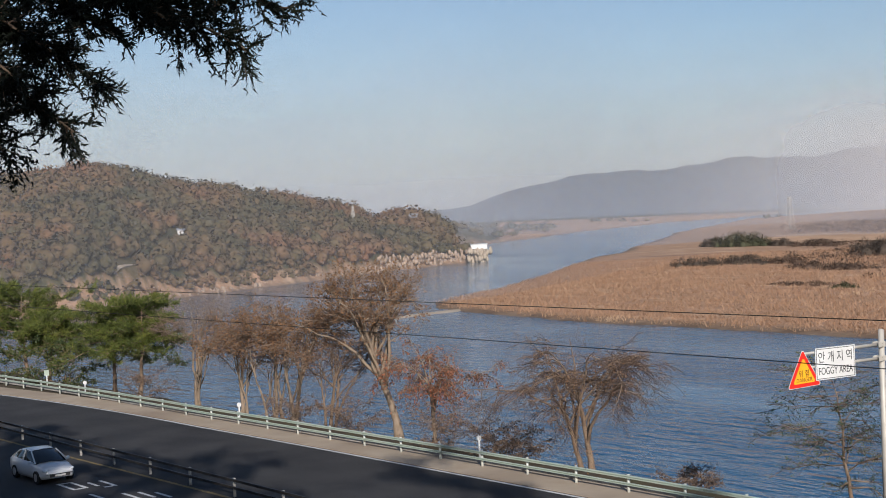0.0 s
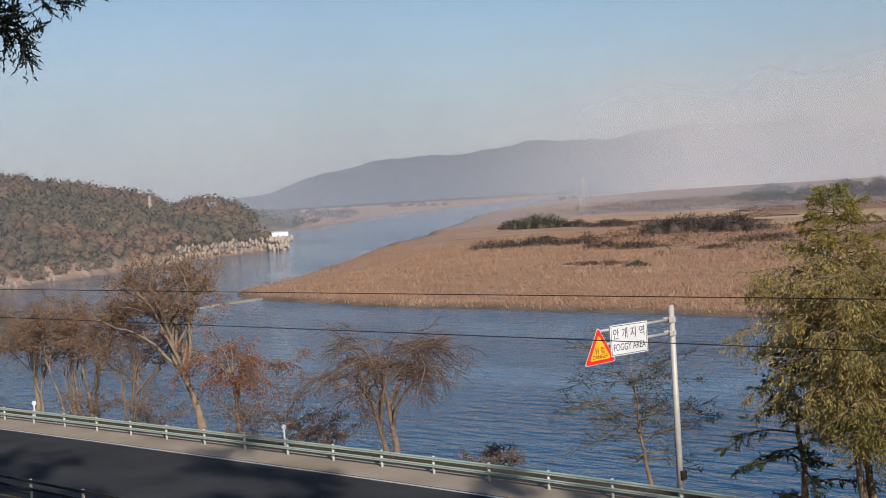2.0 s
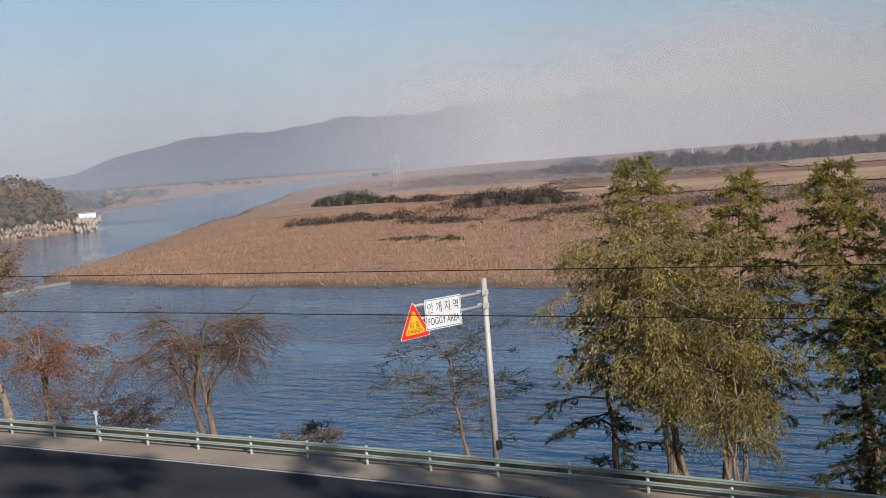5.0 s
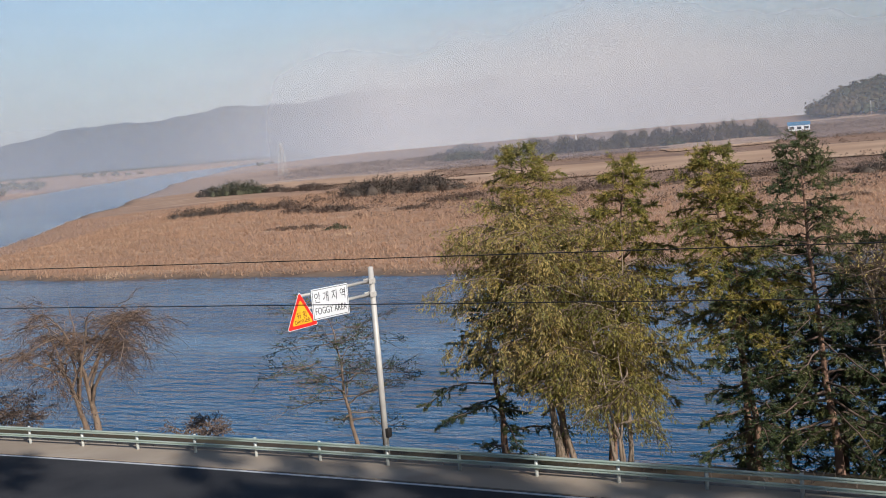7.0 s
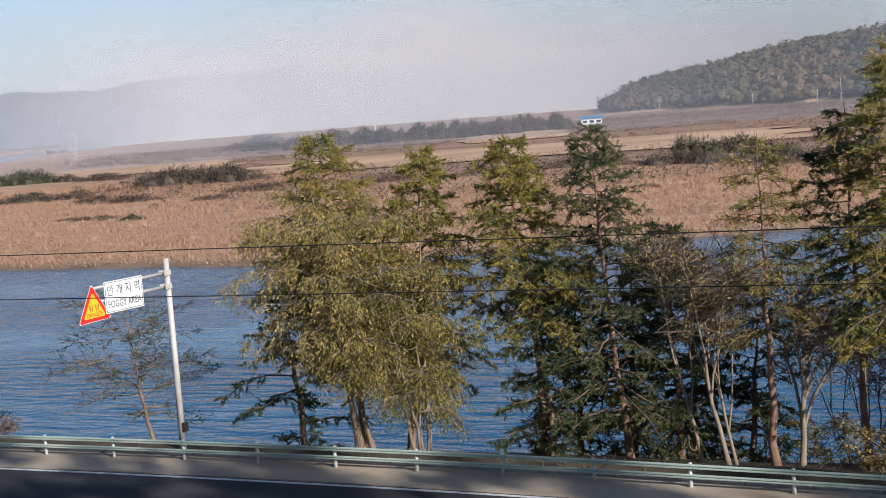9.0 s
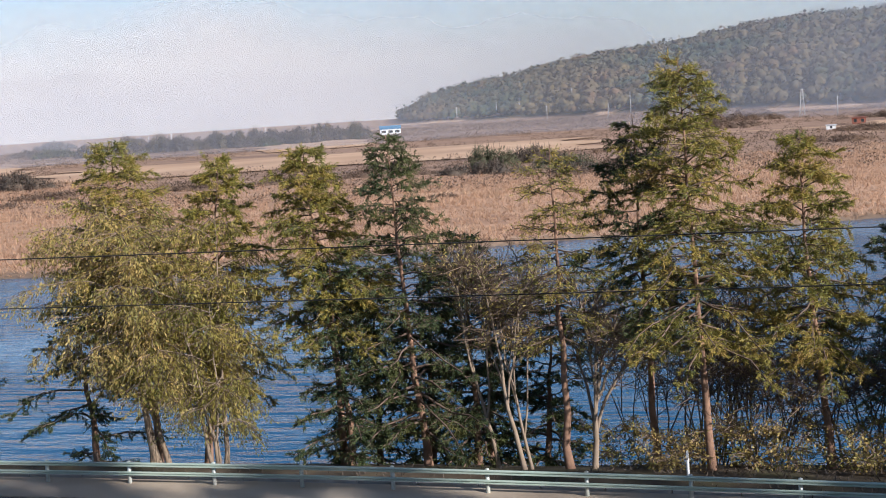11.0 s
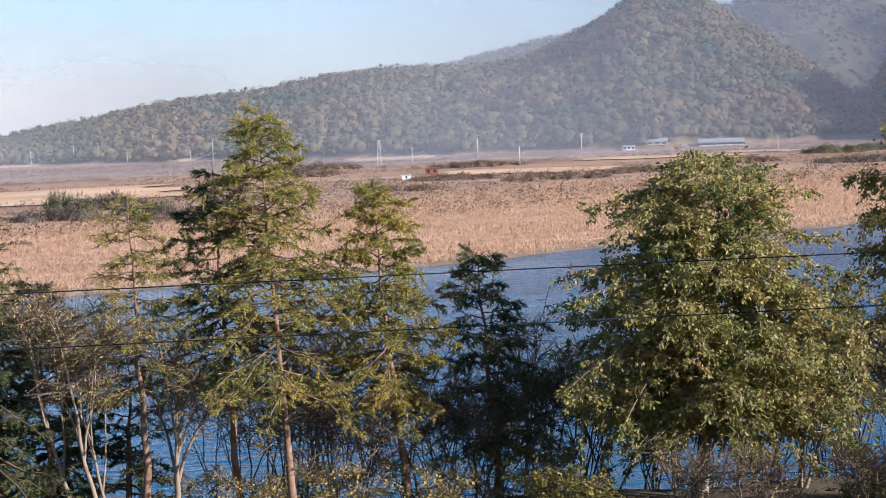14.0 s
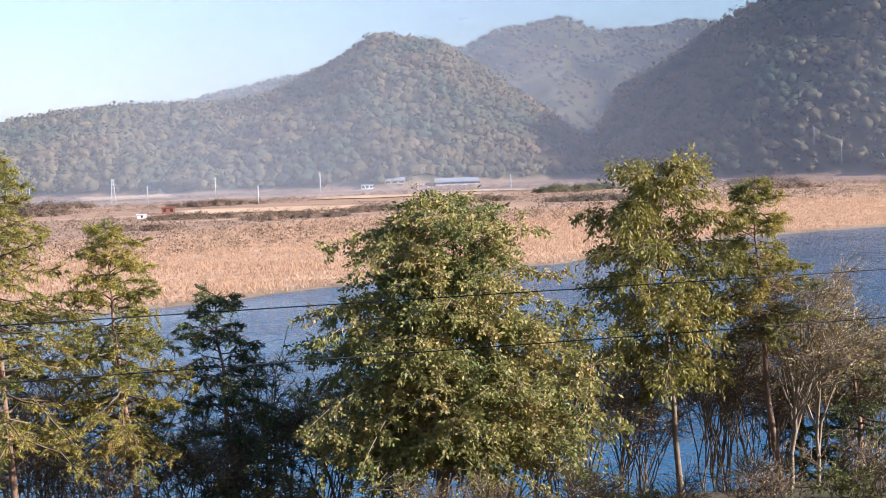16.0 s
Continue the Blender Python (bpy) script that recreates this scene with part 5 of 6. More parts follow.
def thicket(label, x, y, w, h, leaf, seed, dens=1.0, d=None, name="bush"):
    """A far bush: a heap of rounded twiggy lobes with a ragged outline."""
    r = np.random.default_rng(seed)
    d = d or w * 0.5
    lobes = max(7, int(w / 0.9))
    u = r.uniform(-1, 1, lobes)
    c = np.stack([u * w / 2, r.uniform(-d / 2, d / 2, lobes), np.zeros(lobes)], -1)
    high = h * r.uniform(0.7, 1.0, lobes) * (1 - 0.5 * u ** 2)
    wide = np.minimum(4.6, w / 3.6) * r.uniform(0.6, 1.15, lobes)
    root = empty(name, x, y, ground_z(x, y) - 0.15, label, "bush", "bushes on the flats")
    V, F, N = brush(c, wide, high, int(200 * dens), 0.07 + 0.00014 * y, seed, 0.5)
    tri_mesh("foliage", V, F, leaf, N).parent = root
    wd = Wood()
    for i in range(lobes):
        wd.tube([np.array([c[i][0] * 0.8, c[i][1] * 0.8, -0.2]), c[i] + [0, 0, high[i] * 0.4], c[i] + [0, 0, high[i]]], [0.10, 0.07, 0.02], 4)
    tagged(wd.make("stem_mass", M_TWIG, root), kind="stuff")
    return root


BROWN_BUSH, GREEN_BUSH, GREY_BUSH = "brown leafless scrub on the dry flats", "dull green bush on the dry flats", "grey-brown willow scrub on the flats"
bush_seed = 500
NEAR_SCRUB = (
    (-338, 420, 22, 8, M_GREENBUSH, GREEN_BUSH),
    (-322, 424, 10, 4, M_THICKET, GREY_BUSH),
    (-354, 425, 14, 5, M_THICKET, GREY_BUSH),
    (-300, 415, 20, 4, M_BUSH, BROWN_BUSH),
    (-252, 294, 15, 4.2, M_THICKET, GREY_BUSH),
    (-240, 300, 16, 4.0, M_THICKET, GREY_BUSH),
    (-228, 304, 10, 3.2, M_BUSH, BROWN_BUSH),
    (-207, 286, 14, 3.0, M_BUSH, BROWN_BUSH),
    (-196, 284, 12, 2.8, M_BUSH, BROWN_BUSH),
    (-224, 352, 26, 8.5, M_THICKET, GREY_BUSH),
    (-208, 350, 18, 7.5, M_THICKET, GREY_BUSH),
    (-236, 356, 16, 6, M_THICKET, GREY_BUSH),
    (-155, 224, 6, 1.8, M_GREENBUSH, GREEN_BUSH),
    (-170, 300, 16, 3, M_BUSH, BROWN_BUSH),
    (-140, 310, 18, 3.2, M_BUSH, BROWN_BUSH),
)
MIDDLE_SCRUB = (
    (-112, 318, 16, 3.6, M_BUSH, BROWN_BUSH),
    (-92, 330, 20, 4, M_BUSH, BROWN_BUSH),
    (-70, 350, 13, 8.5, M_GREENBUSH, GREY_BUSH),
    (-60, 366, 14, 7, M_THICKET, GREY_BUSH),
    (-47, 338, 16, 5, M_GREENBUSH, "shaded dark scrub in a hollow"),
    (-30, 340, 16, 4, M_BUSH, BROWN_BUSH),
    (-66, 322, 18, 5, M_THICKET, GREY_BUSH),
    (-41, 312, 12, 4, M_THICKET, GREY_BUSH),
    (-180, 452, 10, 5, M_THICKET, GREY_BUSH),
    (-120, 480, 40, 5, M_BUSH, BROWN_BUSH),
    (-70, 520, 44, 6, M_BUSH, BROWN_BUSH),
    (-20, 560, 40, 5, M_BUSH, BROWN_BUSH),
    (40, 470, 30, 3.5, M_BUSH, BROWN_BUSH),
    (70, 440, 36, 3.6, M_BUSH, BROWN_BUSH),
    (110, 470, 34, 3.2, M_BUSH, BROWN_BUSH),
)
FAR_SCRUB = (
    (150, 520, 40, 4, M_BUSH, BROWN_BUSH),
    (218, 586, 24, 6, M_GREENBUSH, GREEN_BUSH),
    (240, 600, 24, 5, M_GREENBUSH, GREEN_BUSH),
    (190, 480, 36, 4, M_THICKET, GREY_BUSH),
    (232, 496, 26, 4.2, M_THICKET, GREY_BUSH),
    (290, 520, 40, 4, M_BUSH, BROWN_BUSH),
    (330, 600, 40, 5, M_BUSH, BROWN_BUSH),
    (20, 400, 24, 2.6, M_BUSH, BROWN_BUSH),
    (-10, 640, 40, 5, M_BUSH, BROWN_BUSH),
    (60, 600, 40, 4, M_BUSH, BROWN_BUSH),
    (-385, 690, 24, 8, M_GREENBUSH, GREY_BUSH),
    (-430, 740, 18, 7, M_THICKET, GREY_BUSH),
    (-500, 900, 30, 9, M_THICKET, GREY_BUSH),
    (-440, 900, 24, 8, M_THICKET, GREY_BUSH),
)
for table in (NEAR_SCRUB, MIDDLE_SCRUB, FAR_SCRUB):
    for x, y, w, h, m_, l_ in table:
        bush_seed += 1
        if field_mask(x, y) < 0.5:
            thicket(l_, x, y, w, h, m_, bush_seed)
# scattered low bushes among the reeds
r_ = np.random.default_rng(70)
n_ = 0
while n_ < 26:
    x, y = r_.uniform(-330, 190), r_.uniform(215, 440)
    e = float(edge_distance(np.array([x]), np.array([y]), PLAIN)[0])
    if 45 < e < 230 and ground_z(x, y) > -7 and field_mask(x, y) < 0.5:
        thicket(BROWN_BUSH, x, y, r_.uniform(5, 12), r_.uniform(1.0, 1.9), M_BUSH, 700 + n_)
        n_ += 1
# tree belt behind the fields
r_ = np.random.default_rng(77)
for i in range(40):
    u = i / 39
    x, y = -345 + 130 * u + r_.normal() * 5, 668 + 45 * u + r_.normal() * 10
    thicket("hazy leafless tree in the belt behind the fields", x, y, 9 + 5 * r_.random(), 8 + 6 * r_.random(), M_THICKET if i % 3 else M_FOREST_B, 560 + i, dens=1.2, name="field_tree")

# ---- buildings, poles and pylons ----
M_BLUE = mat("blue_sheet_roof", (0.06, 0.17, 0.28), 0.6, col2=(0.09, 0.22, 0.34), scale=0.5)
M_REDBRICK = mat("red_brick_wall", (0.32, 0.12, 0.08), 0.9, col2=(0.24, 0.09, 0.06), scale=0.8)
M_GREYROOF = mat("grey_roof", (0.25, 0.27, 0.30), 0.6, col2=(0.32, 0.34, 0.37), scale=0.5)
M_DARKGLASS = mat("dark_window", (0.03, 0.035, 0.04), 0.15, spec=0.6)
M_CONCRETEPOLE = mat("concrete_pole", (0.50, 0.48, 0.44), 0.85, col2=(0.40, 0.38, 0.35), scale=1.5)


def house(name, label, x, y, w, d, h, wall, roof, yaw=0, pitch=0.25, z=None, windows=3):
    root = empty(name, x, y, (ground_z(x, y) if z is None else z) - 0.2, label, "building")
    root.rotation_euler = (0, 0, radians(yaw))
    bm = bmesh.new()
    box(bm, -w / 2, -d / 2, 0, w / 2, d / 2, h)
    part("wall", bm, wall, root)
    bm = bmesh.new()
    o = 0.4
    rz = h + pitch * d
    v = [bm.verts.new(p) for p in ((-w / 2 - o, -d / 2 - o, h - 0.05), (w / 2 + o, -d / 2 - o, h - 0.05), (w / 2 + o, d / 2 + o, h - 0.05), (-w / 2 - o, d / 2 + o, h - 0.05), (-w / 2 - o, 0, rz), (w / 2 + o, 0, rz))]
    for f in ((0, 1, 5, 4), (2, 3, 4, 5), (0, 4, 3), (1, 2, 5), (3, 2, 1, 0)):
        bm.faces.new([v[i] for i in f])
    part("roof", bm, roof, root)
    for i in range(windows):
        cx = -w / 2 + w * (i + 0.5) / windows
        bm = bmesh.new()
        box(bm, cx - w * 0.11, -d / 2 - 0.04, h * 0.35, cx + w * 0.11, -d / 2 + 0.02, h * 0.78)
        part("window", bm, M_DARKGLASS, root)
    return root


house("farm_shed", "long white farm building among bare trees", -320, 716, 11, 6, 3.0, M_WHITE, M_WHITE, yaw=24, pitch=0.1)
house("farmhouse", "white farmhouse with a blue sheet roof", -213, 776, 12, 8, 3.4, M_WHITE, M_BLUE, yaw=16)
house("field_hut", "small red brick hut in the scrub", 35.2, 523.4, 5.0, 4, 2.6, M_REDBRICK, M_REDBRICK, yaw=-4, pitch=0.05, windows=2)
house("field_shed", "small white shed in the scrub", 23.6, 489.5, 3.2, 2.5, 1.7, M_WHITE, M_WHITE, pitch=0.05, windows=1)
house("farm_building", "white farm building below the wooded hill", 168, 781, 7, 5, 2.6, M_WHITE, M_GREYROOF, yaw=-12, pitch=0.1)
house("farm_building", "low farm building with a grey-blue roof below the wood", 186, 787, 12, 7, 2.4, M_SHOULDER, M_GREYROOF, yaw=-12)
house("farm_building", "long low farm building below the wood", 226, 792, 26, 8, 2.6, M_WHITE, M_GREYROOF, yaw=-14, windows=6)


def utility_pole(x, y, h, arms=1):
    root = empty("utility_pole", x, y, ground_z(x, y) - 0.2, "pale concrete utility pole standing in the fields", "utility pole", "utility poles")
    bm = bmesh.new()
    tube(bm, (0, 0, 0), (0, 0, h), 0.24, 0.16, 8)
    part("pole", bm, M_CONCRETEPOLE, root, smooth=True)
    for i in range(arms):
        bm = bmesh.new()
        box(bm, -0.9, -0.07, h - 0.5 - i * 0.8, 0.9, 0.07, h - 0.36 - i * 0.8)
        part("crossarm", bm, M_STEEL, root)
    return root


POLES_LEFT = ((-234, 1054, 12, 2), (-203, 1060, 10, 1), (-182, 1046, 12, 1), (-151, 983, 10, 1), (-140, 1040, 12, 1), (-95, 878, 10, 1), (-86, 935, 16, 1), (-21, 742, 10, 1), (34.3, 645, 9, 1), (67, 658, 11.5, 1), (77.2, 581, 8.5, 0), (127.8, 712, 12, 2))
POLES_RIGHT = ((125.8, 701, 11, 1), (219, 666, 8, 0), (309, 733, 9, 0), (384, 740, 10, 0), (394, 738, 11, 0), (409, 690, 10, 1), (413, 668, 11, 0), (-300, 800, 10, 1), (-345, 760, 9, 1), (-260, 860, 11, 1), (-330, 870, 10, 1), (-400, 880, 10, 1), (-455, 960, 10, 1))
for x, y, h, n_ in POLES_LEFT + POLES_RIGHT:
    utility_pole(x, y, h, n_)


def pylon(name, label, x, y, h, w, z=None, red=False):
    """A lattice mast: four tapering legs, cross bracing and arms."""
    root = empty(name, x, y, (ground_z(x, y) if z is None else z) - 0.3, label, "pylon")
    n = 7
    def corner(k, s):
        t = k / n
        r = w / 2 * (1 - 0.75 * t)
        return np.array([r * (1 if s in (0, 3) else -1), r * (1 if s < 2 else -1), h * t])
    legs, brace = Wood(), Wood()
    for s in range(4):
        legs = Wood()
        legs.tube([corner(k, s) for k in range(n + 1)], [0.11] * (n + 1), 4)
        legs.make("leg", M_STEEL, root)
        for k in range(n):
            brace.tube([corner(k, s), corner(k + 1, (s + 1) % 4)], [0.06, 0.06], 3)
            brace.tube([corner(k + 1, s), corner(k, (s + 1) % 4)], [0.06, 0.06], 3)
    brace.make("bracing", M_STEEL, root)
    for zf in (0.78, 0.88, 0.98):
        arm = Wood()
        arm.tube([np.array([-w * 0.55, 0, h * zf]), np.array([w * 0.55, 0, h * zf])], [0.08, 0.08], 4)
        arm.make("arm", M_STEEL, root)
    return root


pylon("pylon", "thin steel lattice pylon on the hazy flats", -470, 628, 19, 4.2)
pylon("pylon", "steel lattice pylon in front of the wooded hill", 19, 655, 13, 2.6)
pylon("lattice_mast", "white steel lattice mast on the hill's end", -459, 322, 9.5, 1.6)

# look-out huts and the white pump house on the cliff
CLIFF_X, CLIFF_Y = -408.0, 346.0
house("pump_house", "flat white pump house on the cliff edge", CLIFF_X, CLIFF_Y, 6.4, 4, 2.0, M_WHITE, M_WHITE, yaw=52, pitch=0.02, z=-2.6, windows=0)
house("watch_hut", "small dark watch hut among the trees on the hill", -448, 345, 3.0, 3, 4.6, M_GREYROOF, M_GREYROOF, yaw=45, z=7.0, windows=1)
house("watch_post", "small pale watch post above the hill path", -385, 203.5, 1.8, 1.8, 2.2, M_WHITE, M_GREYROOF, yaw=60, z=8.2, windows=1)


def rocks(name, label, pts, seed, s0, s1, material=M_ROCK):
    r = np.random.default_rng(seed)
    P = np.array(pts)
    n = len(P)
    S = r.uniform(s0, s1, n)
    V = ICO_V[None] * (1 + r.normal(size=(n, 12, 1)) * 0.22) * S[:, None, None] * np.array([0.8, 0.8, 1.3])
    V = (V + P[:, None]).reshape(-1, 3)
    F = (ICO_F[None] + 12 * np.arange(n)[:, None, None]).reshape(-1, 3)
    return tagged(tri_mesh(name, V, F, material), label, "rocks", kind="stuff")


shore = [(-329, 173), (-358, 227), (-385, 282), (-416, 353)]
pts = []
for (x0, y0), (x1, y1) in zip(shore, shore[1:]):
    for i in range(70 if y0 < 280 else 190):
        t = r_.random()
        hgt = r_.random() ** (2.2 if y0 < 280 else 1.1)
        tall = 1.0 if y0 < 220 else 2.0 if y0 < 280 else 5.0
        pts.append((x0 + (x1 - x0) * t - 2.0 - 2.2 * hgt + r_.normal() * 0.7, y0 + (y1 - y0) * t + 0.5 * hgt, WATER + 0.2 + tall * hgt))
rocks("cliff_rocks", "pale broken rock face along the far shore", pts, 81, 0.4, 0.95)
pts = [(-407 + r_.normal() * 1.6, 345 + r_.normal() * 1.6, WATER + 4.6 * r_.random()) for i in range(150)]
rocks("cliff_rocks", "pale rock pillar under the pump house", pts, 82, 0.6, 1.2, M_SAND)

# sand spit off the reed bed
sv, sf = [], []
N = 40
for i in range(N + 1):
    t = i / N
    cx, cy = np.interp(t * 3, [0, 1, 2, 3], [-212.2, -213.6, -212.7, -209.2]), np.interp(t * 3, [0, 1, 2, 3], [181.3, 173.1, 163.7, 154.1])
    hw = 2.6 * math.sin(math.pi * min(1, t * 0.93 + 0.07)) + 0.25
    nx, ny = 0.99, 0.11
    for s, zz in ((-1.6, -0.5), (-0.7, 0.10), (0, 0.28), (0.7, 0.12), (1.6, -0.5)):
        sv.append((cx + nx * hw * s, cy + ny * hw * s, WATER + zz))
for i in range(N):
    for j in range(4):
        a = i * 5 + j
        sf.append((a, a + 1, a + 6, a + 5))
tagged(mesh_ob("sand_spit", sv, sf, M_SAND, smooth=True), "narrow pale sand spit at the tip of the flats", "sandbar", kind="structure")

# pale footpaths climbing the hill
for line in HILL_PATHS:
    v, f = [], []
    for (x0, y0), (x1, y1) in zip(line, line[1:]):
        for i in range(6):
            t = i / 6
            x, y = x0 + (x1 - x0) * t, y0 + (y1 - y0) * t
            nx, ny = -(y1 - y0), x1 - x0
            k = 0.28 / math.hypot(nx, ny)
            v += [(x + nx * k, y + ny * k, ground_z(x + nx * k, y + ny * k) + 0.25), (x - nx * k, y - ny * k, ground_z(x - nx * k, y - ny * k) + 0.25)]
    for i in range(len(v) // 2 - 1):
        f.append((2 * i, 2 * i + 1, 2 * i + 3, 2 * i + 2))
    tagged(mesh_ob("path", v, f, M_SHOULDER), "pale footpath climbing through the hillside wood", "path", kind="structure")

# ---- small things along the road ----
M_CARPAINT = mat("white_car_paint", (0.72, 0.73, 0.73), 0.25, spec=0.6)
M_CARGLASS = mat("dark_car_glass", (0.015, 0.018, 0.02), 0.08, spec=0.7)
M_TYRE = mat("tyre_rubber", (0.02, 0.02, 0.02), 0.85)
M_RIM = mat("alloy_rim", (0.5, 0.5, 0.5), 0.3, metal=0.8)
M_LAMP = mat("headlamp_glass", (0.75, 0.78, 0.8), 0.1, spec=0.8)
M_PLATE = mat("number_plate", (0.6, 0.6, 0.55), 0.5)


def sedan(x, y, z, yaw):
    """A four-door car, its length along x with the front at +x."""
    root = empty("car", x, y, z, "white four-door saloon car on the shaded road", "car")
    root.rotation_euler = (0, 0, radians(yaw))
    # stations along the length: x, half width, sill, shoulder
    st = [(-2.16, 0.62, 0.45, 0.78), (-2.05, 0.78, 0.30, 0.95), (-1.6, 0.84, 0.22, 1.0), (-0.9, 0.85, 0.20, 0.96), (0.0, 0.85, 0.20, 0.93), (0.8, 0.85, 0.20, 0.92), (1.4, 0.83, 0.22, 0.86), (1.9, 0.76, 0.26, 0.74), (2.12, 0.60, 0.36, 0.60)]
    bm = bmesh.new()
    rings = []
    for sx, w, lo, hi in st:
        pr = [(-w * 0.92, lo), (-w, lo + 0.15), (-w, (lo + hi) / 2), (-w * 0.97, hi - 0.08), (-w * 0.86, hi), (0, hi + 0.04), (w * 0.86, hi), (w * 0.97, hi - 0.08), (w, (lo + hi) / 2), (w, lo + 0.15), (w * 0.92, lo)]
        rings.append([bm.verts.new((sx, py, pz)) for py, pz in pr])
    for a, b in zip(rings, rings[1:]):
        for i in range(len(a)):
            j = (i + 1) % len(a)
            bm.faces.new((a[i], b[i], b[j], a[j]))
    bm.faces.new(rings[0])
    bm.faces.new(rings[-1][::-1])
    bmesh.ops.recalc_face_normals(bm, faces=bm.faces)
    part("body", bm, M_CARPAINT, root, smooth=True)
    cab = [(-1.75, 0.72, 0.95, 0.98), (-1.05, 0.62, 0.95, 1.38), (-0.4, 0.60, 0.93, 1.46), (0.25, 0.60, 0.92, 1.42), (1.15, 0.72, 0.90, 0.94)]
    for nm, m_, zz, ins in (("glasshouse", M_CARGLASS, 0.0, 0.0), ("roof_panel", M_CARPAINT, 0.012, 0.03)):
        bm = bmesh.new()
        rings = []
        for sx, w, lo, hi in (cab if nm == "glasshouse" else cab[1:4]):
            pr = [(-w - 0.10, lo), (-w, hi - 0.05), (-w * 0.85, hi), (0, hi + 0.03), (w * 0.85, hi), (w, hi - 0.05), (w + 0.10, lo)] if nm == "glasshouse" else [(-w - 0.005, hi - 0.06), (-w * 0.85, hi + 0.012), (0, hi + 0.042), (w * 0.85, hi + 0.012), (w + 0.005, hi - 0.06)]
            rings.append([bm.verts.new((sx, py, pz)) for py, pz in pr])
        for a, b in zip(rings, rings[1:]):
            for i in range(len(a) - 1):
                bm.faces.new((a[i], b[i], b[i + 1], a[i + 1]))
        bmesh.ops.recalc_face_normals(bm, faces=bm.faces)
        part(nm, bm, m_, root, smooth=True)
    for s in (-1, 1):
        for x0, z0, x1, z1 in ((-1.05, 1.36, -1.7, 0.98), (0.28, 1.40, 1.12, 0.94), (-0.38, 1.42, -0.38, 0.94)):
            bm = bmesh.new()
            tube(bm, (x0, s * 0.61, z0), (x1, s * 0.79, z1), 0.035, 0.04, 6)
            part("pillar", bm, M_CARPAINT, root)
        bm = bmesh.new()
        bmesh.ops.create_uvsphere(bm, u_segments=10, v_segments=6, radius=0.12, matrix=Matrix.Translation((0.85, s * 0.95, 0.98)) @ Matrix.Diagonal((0.7, 0.9, 0.7, 1)))
        part("mirror", bm, M_CARPAINT, root, smooth=True)
        bm = bmesh.new()
        bmesh.ops.create_uvsphere(bm, u_segments=12, v_segments=8, radius=0.2, matrix=Matrix.Translation((1.92, s * 0.62, 0.66)) @ Matrix.Diagonal((0.9, 0.75, 0.42, 1)))
        part("headlight", bm, M_LAMP, root, smooth=True)
        for wx in (-1.3, 1.32):
            bm = bmesh.new()
            tube(bm, (wx, s * 0.68, 0.31), (wx, s * 0.88, 0.31), 0.31, 0.31, 20)
            w = part("wheel", bm, M_TYRE, root, "black tyre on an alloy rim")
            bm = bmesh.new()
            tube(bm, (wx, s * 0.86, 0.31), (wx, s * 0.895, 0.31), 0.2, 0.19, 16)
            part("rim", bm, M_RIM, w)
    bm = bmesh.new()
    box(bm, 2.02, -0.5, 0.36, 2.14, 0.5, 0.48, 0.02)
    part("grille", bm, M_DARKSTEEL, root)
    bm = bmesh.new()
    box(bm, 2.13, -0.26, 0.38, 2.155, 0.26, 0.47, 0.005)
    part("number_plate", bm, M_PLATE, root)
    return root


sedan(-63.4, 25.3, 0.03, 0)

# worn white lane figures, drawn as bars
for i, (mx, my, w, d) in enumerate(((-60.3, 25.15, 2.0, 0.16), (-60.3, 25.75, 2.0, 0.16), (-61.2, 25.45, 0.2, 0.5), (-59.4, 25.45, 0.2, 0.5), (-59.9, 26.3, 1.2, 0.16), (-59.6, 26.9, 1.8, 0.16), (-58.8, 26.6, 0.2, 0.5),
                                    (-55.9, 26.3, 1.8, 0.16), (-55.6, 26.9, 1.6, 0.16), (-55.0, 27.4, 1.5, 0.16), (-57.0, 25.2, 1.6, 0.16), (-54.4, 26.6, 0.2, 0.7), (-66.8, 23.4, 3.0, 0.15), (-76, 23.4, 3.0, 0.15), (-85, 23.4, 3.0, 0.15))):
    bm = bmesh.new()
    box(bm, -w / 2, -d / 2, 0, w / 2, d / 2, 0.004)
    o = part("road_marking", bm, M_LINE)
    o.location = (mx, my, 0.023)
    tagged(o, "worn white bar painted on the dark asphalt", "road marking", "painted road figures")


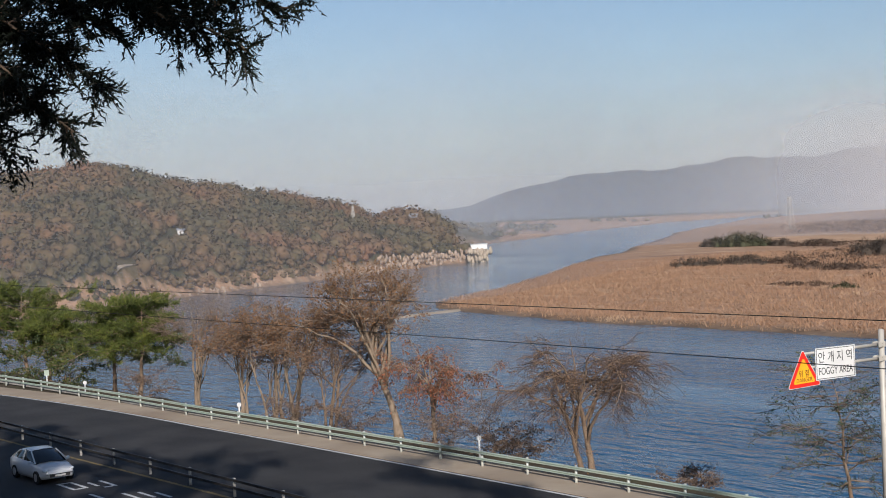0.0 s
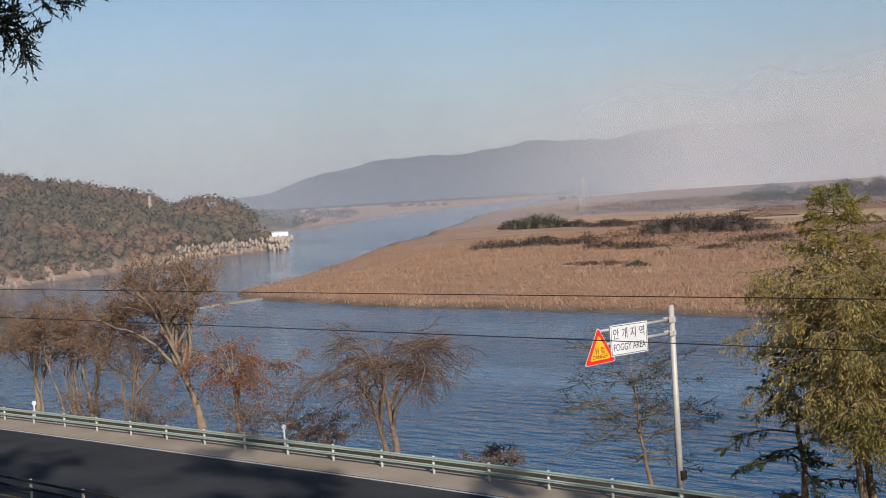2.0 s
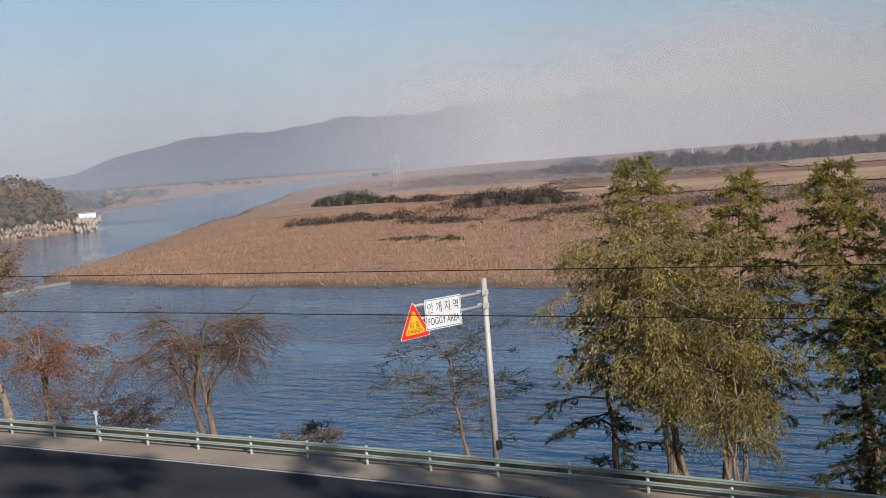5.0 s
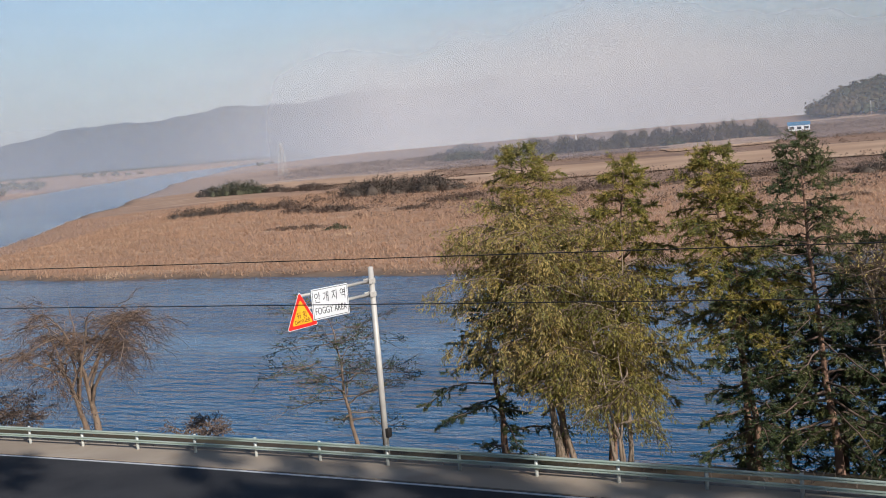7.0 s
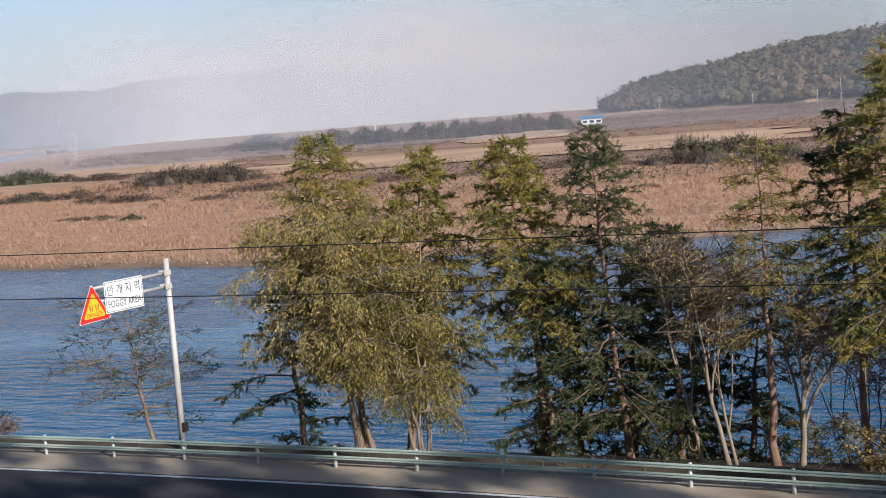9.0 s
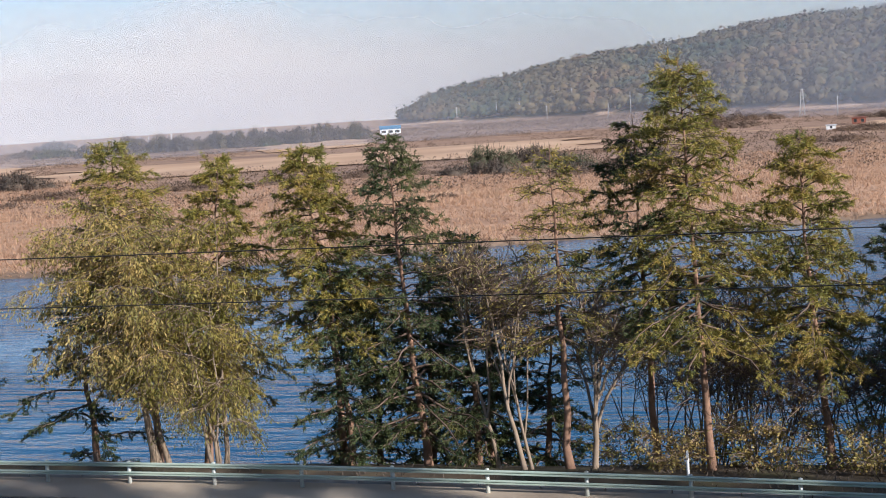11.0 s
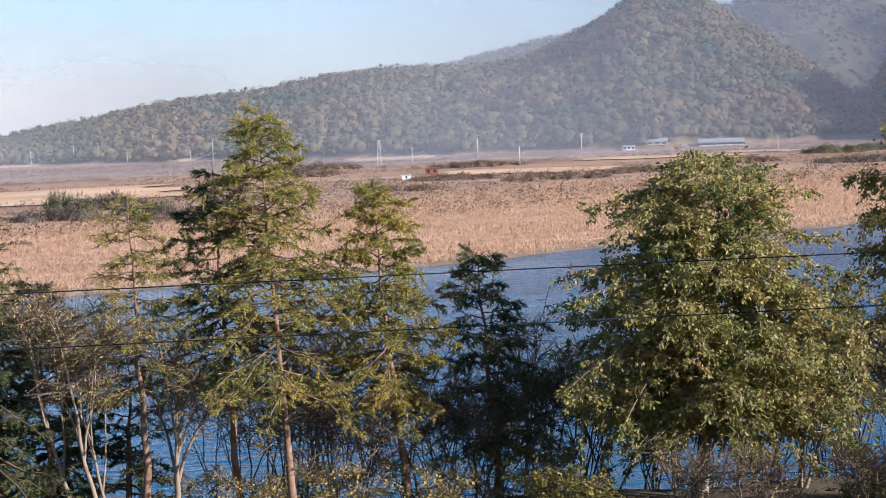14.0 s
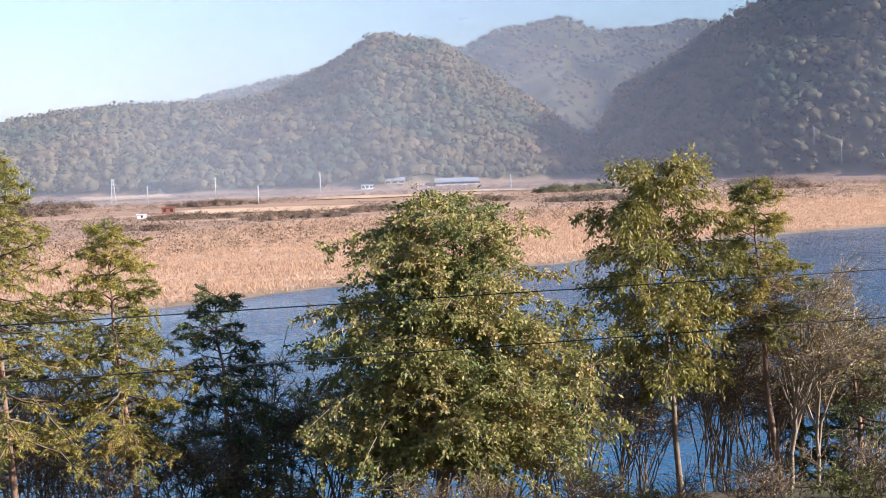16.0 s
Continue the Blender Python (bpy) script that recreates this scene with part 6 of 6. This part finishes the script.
def delineator(x, y, h, kind="round"):
    root = empty("delineator_post", x, y, -0.15, "white roadside marker post with a round reflector", "marker post", "roadside marker posts")
    bm = bmesh.new()
    tube(bm, (0, 0, 0), (0, 0, h), 0.05, 0.045, 10)
    part("post", bm, M_WHITE, root, smooth=True)
    bm = bmesh.new()
    if kind == "round":
        tube(bm, (-0.03, 0, h + 0.1), (0.03, 0, h + 0.1), 0.14, 0.14, 16)
    else:
        box(bm, -0.03, -0.2, h - 0.05, 0.03, 0.2, h + 0.4, 0.02)
    part("reflector", bm, M_WHITE if kind == "round" else M_RAIL, root)
    return root


DELINEATORS = [(-50.32, 41.9, 1.08, 'round'), (-101.1, 41.2, 0.92, 'square'), (-94.11, 41.2, 0.73, 'round'), (-71.93, 41.2, 0.97, 'round'), (-2.62, 41.2, 0.83, 'round')]
for x, y, h, k_ in DELINEATORS:
    delineator(x, y, h, k_)

# kerb stones along the shoulder's outer edge
bm = bmesh.new()
box(bm, -0.985, -0.09, 0, 0.985, 0.09, 0.16, 0.015)
kerb_root = tagged(empty("kerb", 0, 0, 0), "pale concrete kerb stones behind the road shoulder", "kerb", kind="structure")
stone = part("kerb_stone", bm, M_CURB, kerb_root)
stone.location = (-60.0, 40.2 + rail_bow(-60.0), 0.0)
for i in range(-36, 50):
    if i:
        o = new("kerb_stone", stone.data)
        o.parent = kerb_root
        x = -60 + 2 * i
        o.location = (x, 40.2 + rail_bow(x), 0.0)
        o.rotation_euler = (0, 0, math.atan2(rail_bow(x + 1) - rail_bow(x - 1), 2))


# dry grass and weeds on the verge
def weeds():
    r = np.random.default_rng(91)
    n = 9000
    x = r.uniform(-115, 34, n)
    y = 41.0 + np.array([rail_bow(v) for v in x]) + r.uniform(0, 1, n) ** 1.5 * 4.5
    z = np.interp(y, [s[0] for s in SECTION], [s[1] for s in SECTION]) - 0.05
    k = waves(x, y, 3.0, 92) > 0.1
    x, y, z = x[k], y[k], z[k]
    n = len(x)
    base = np.stack([x, y, z], -1)
    h = 0.06 + 0.30 * r.random(n) ** 3
    tip = base + np.stack([r.normal(size=n) * 0.15, r.normal(size=n) * 0.15, h], -1)
    side = np.stack([r.normal(size=n), r.normal(size=n), np.zeros(n)], -1)
    side *= (0.03 / np.linalg.norm(side, axis=1))[:, None]
    V = np.stack([base - side, base + side, tip], 1).reshape(-1, 3)
    tagged(tri_mesh("weeds", V, np.arange(len(V)).reshape(-1, 3), M_THICKET), "dry weeds and grass on the verge behind the rail", "grass", kind="stuff")


weeds()
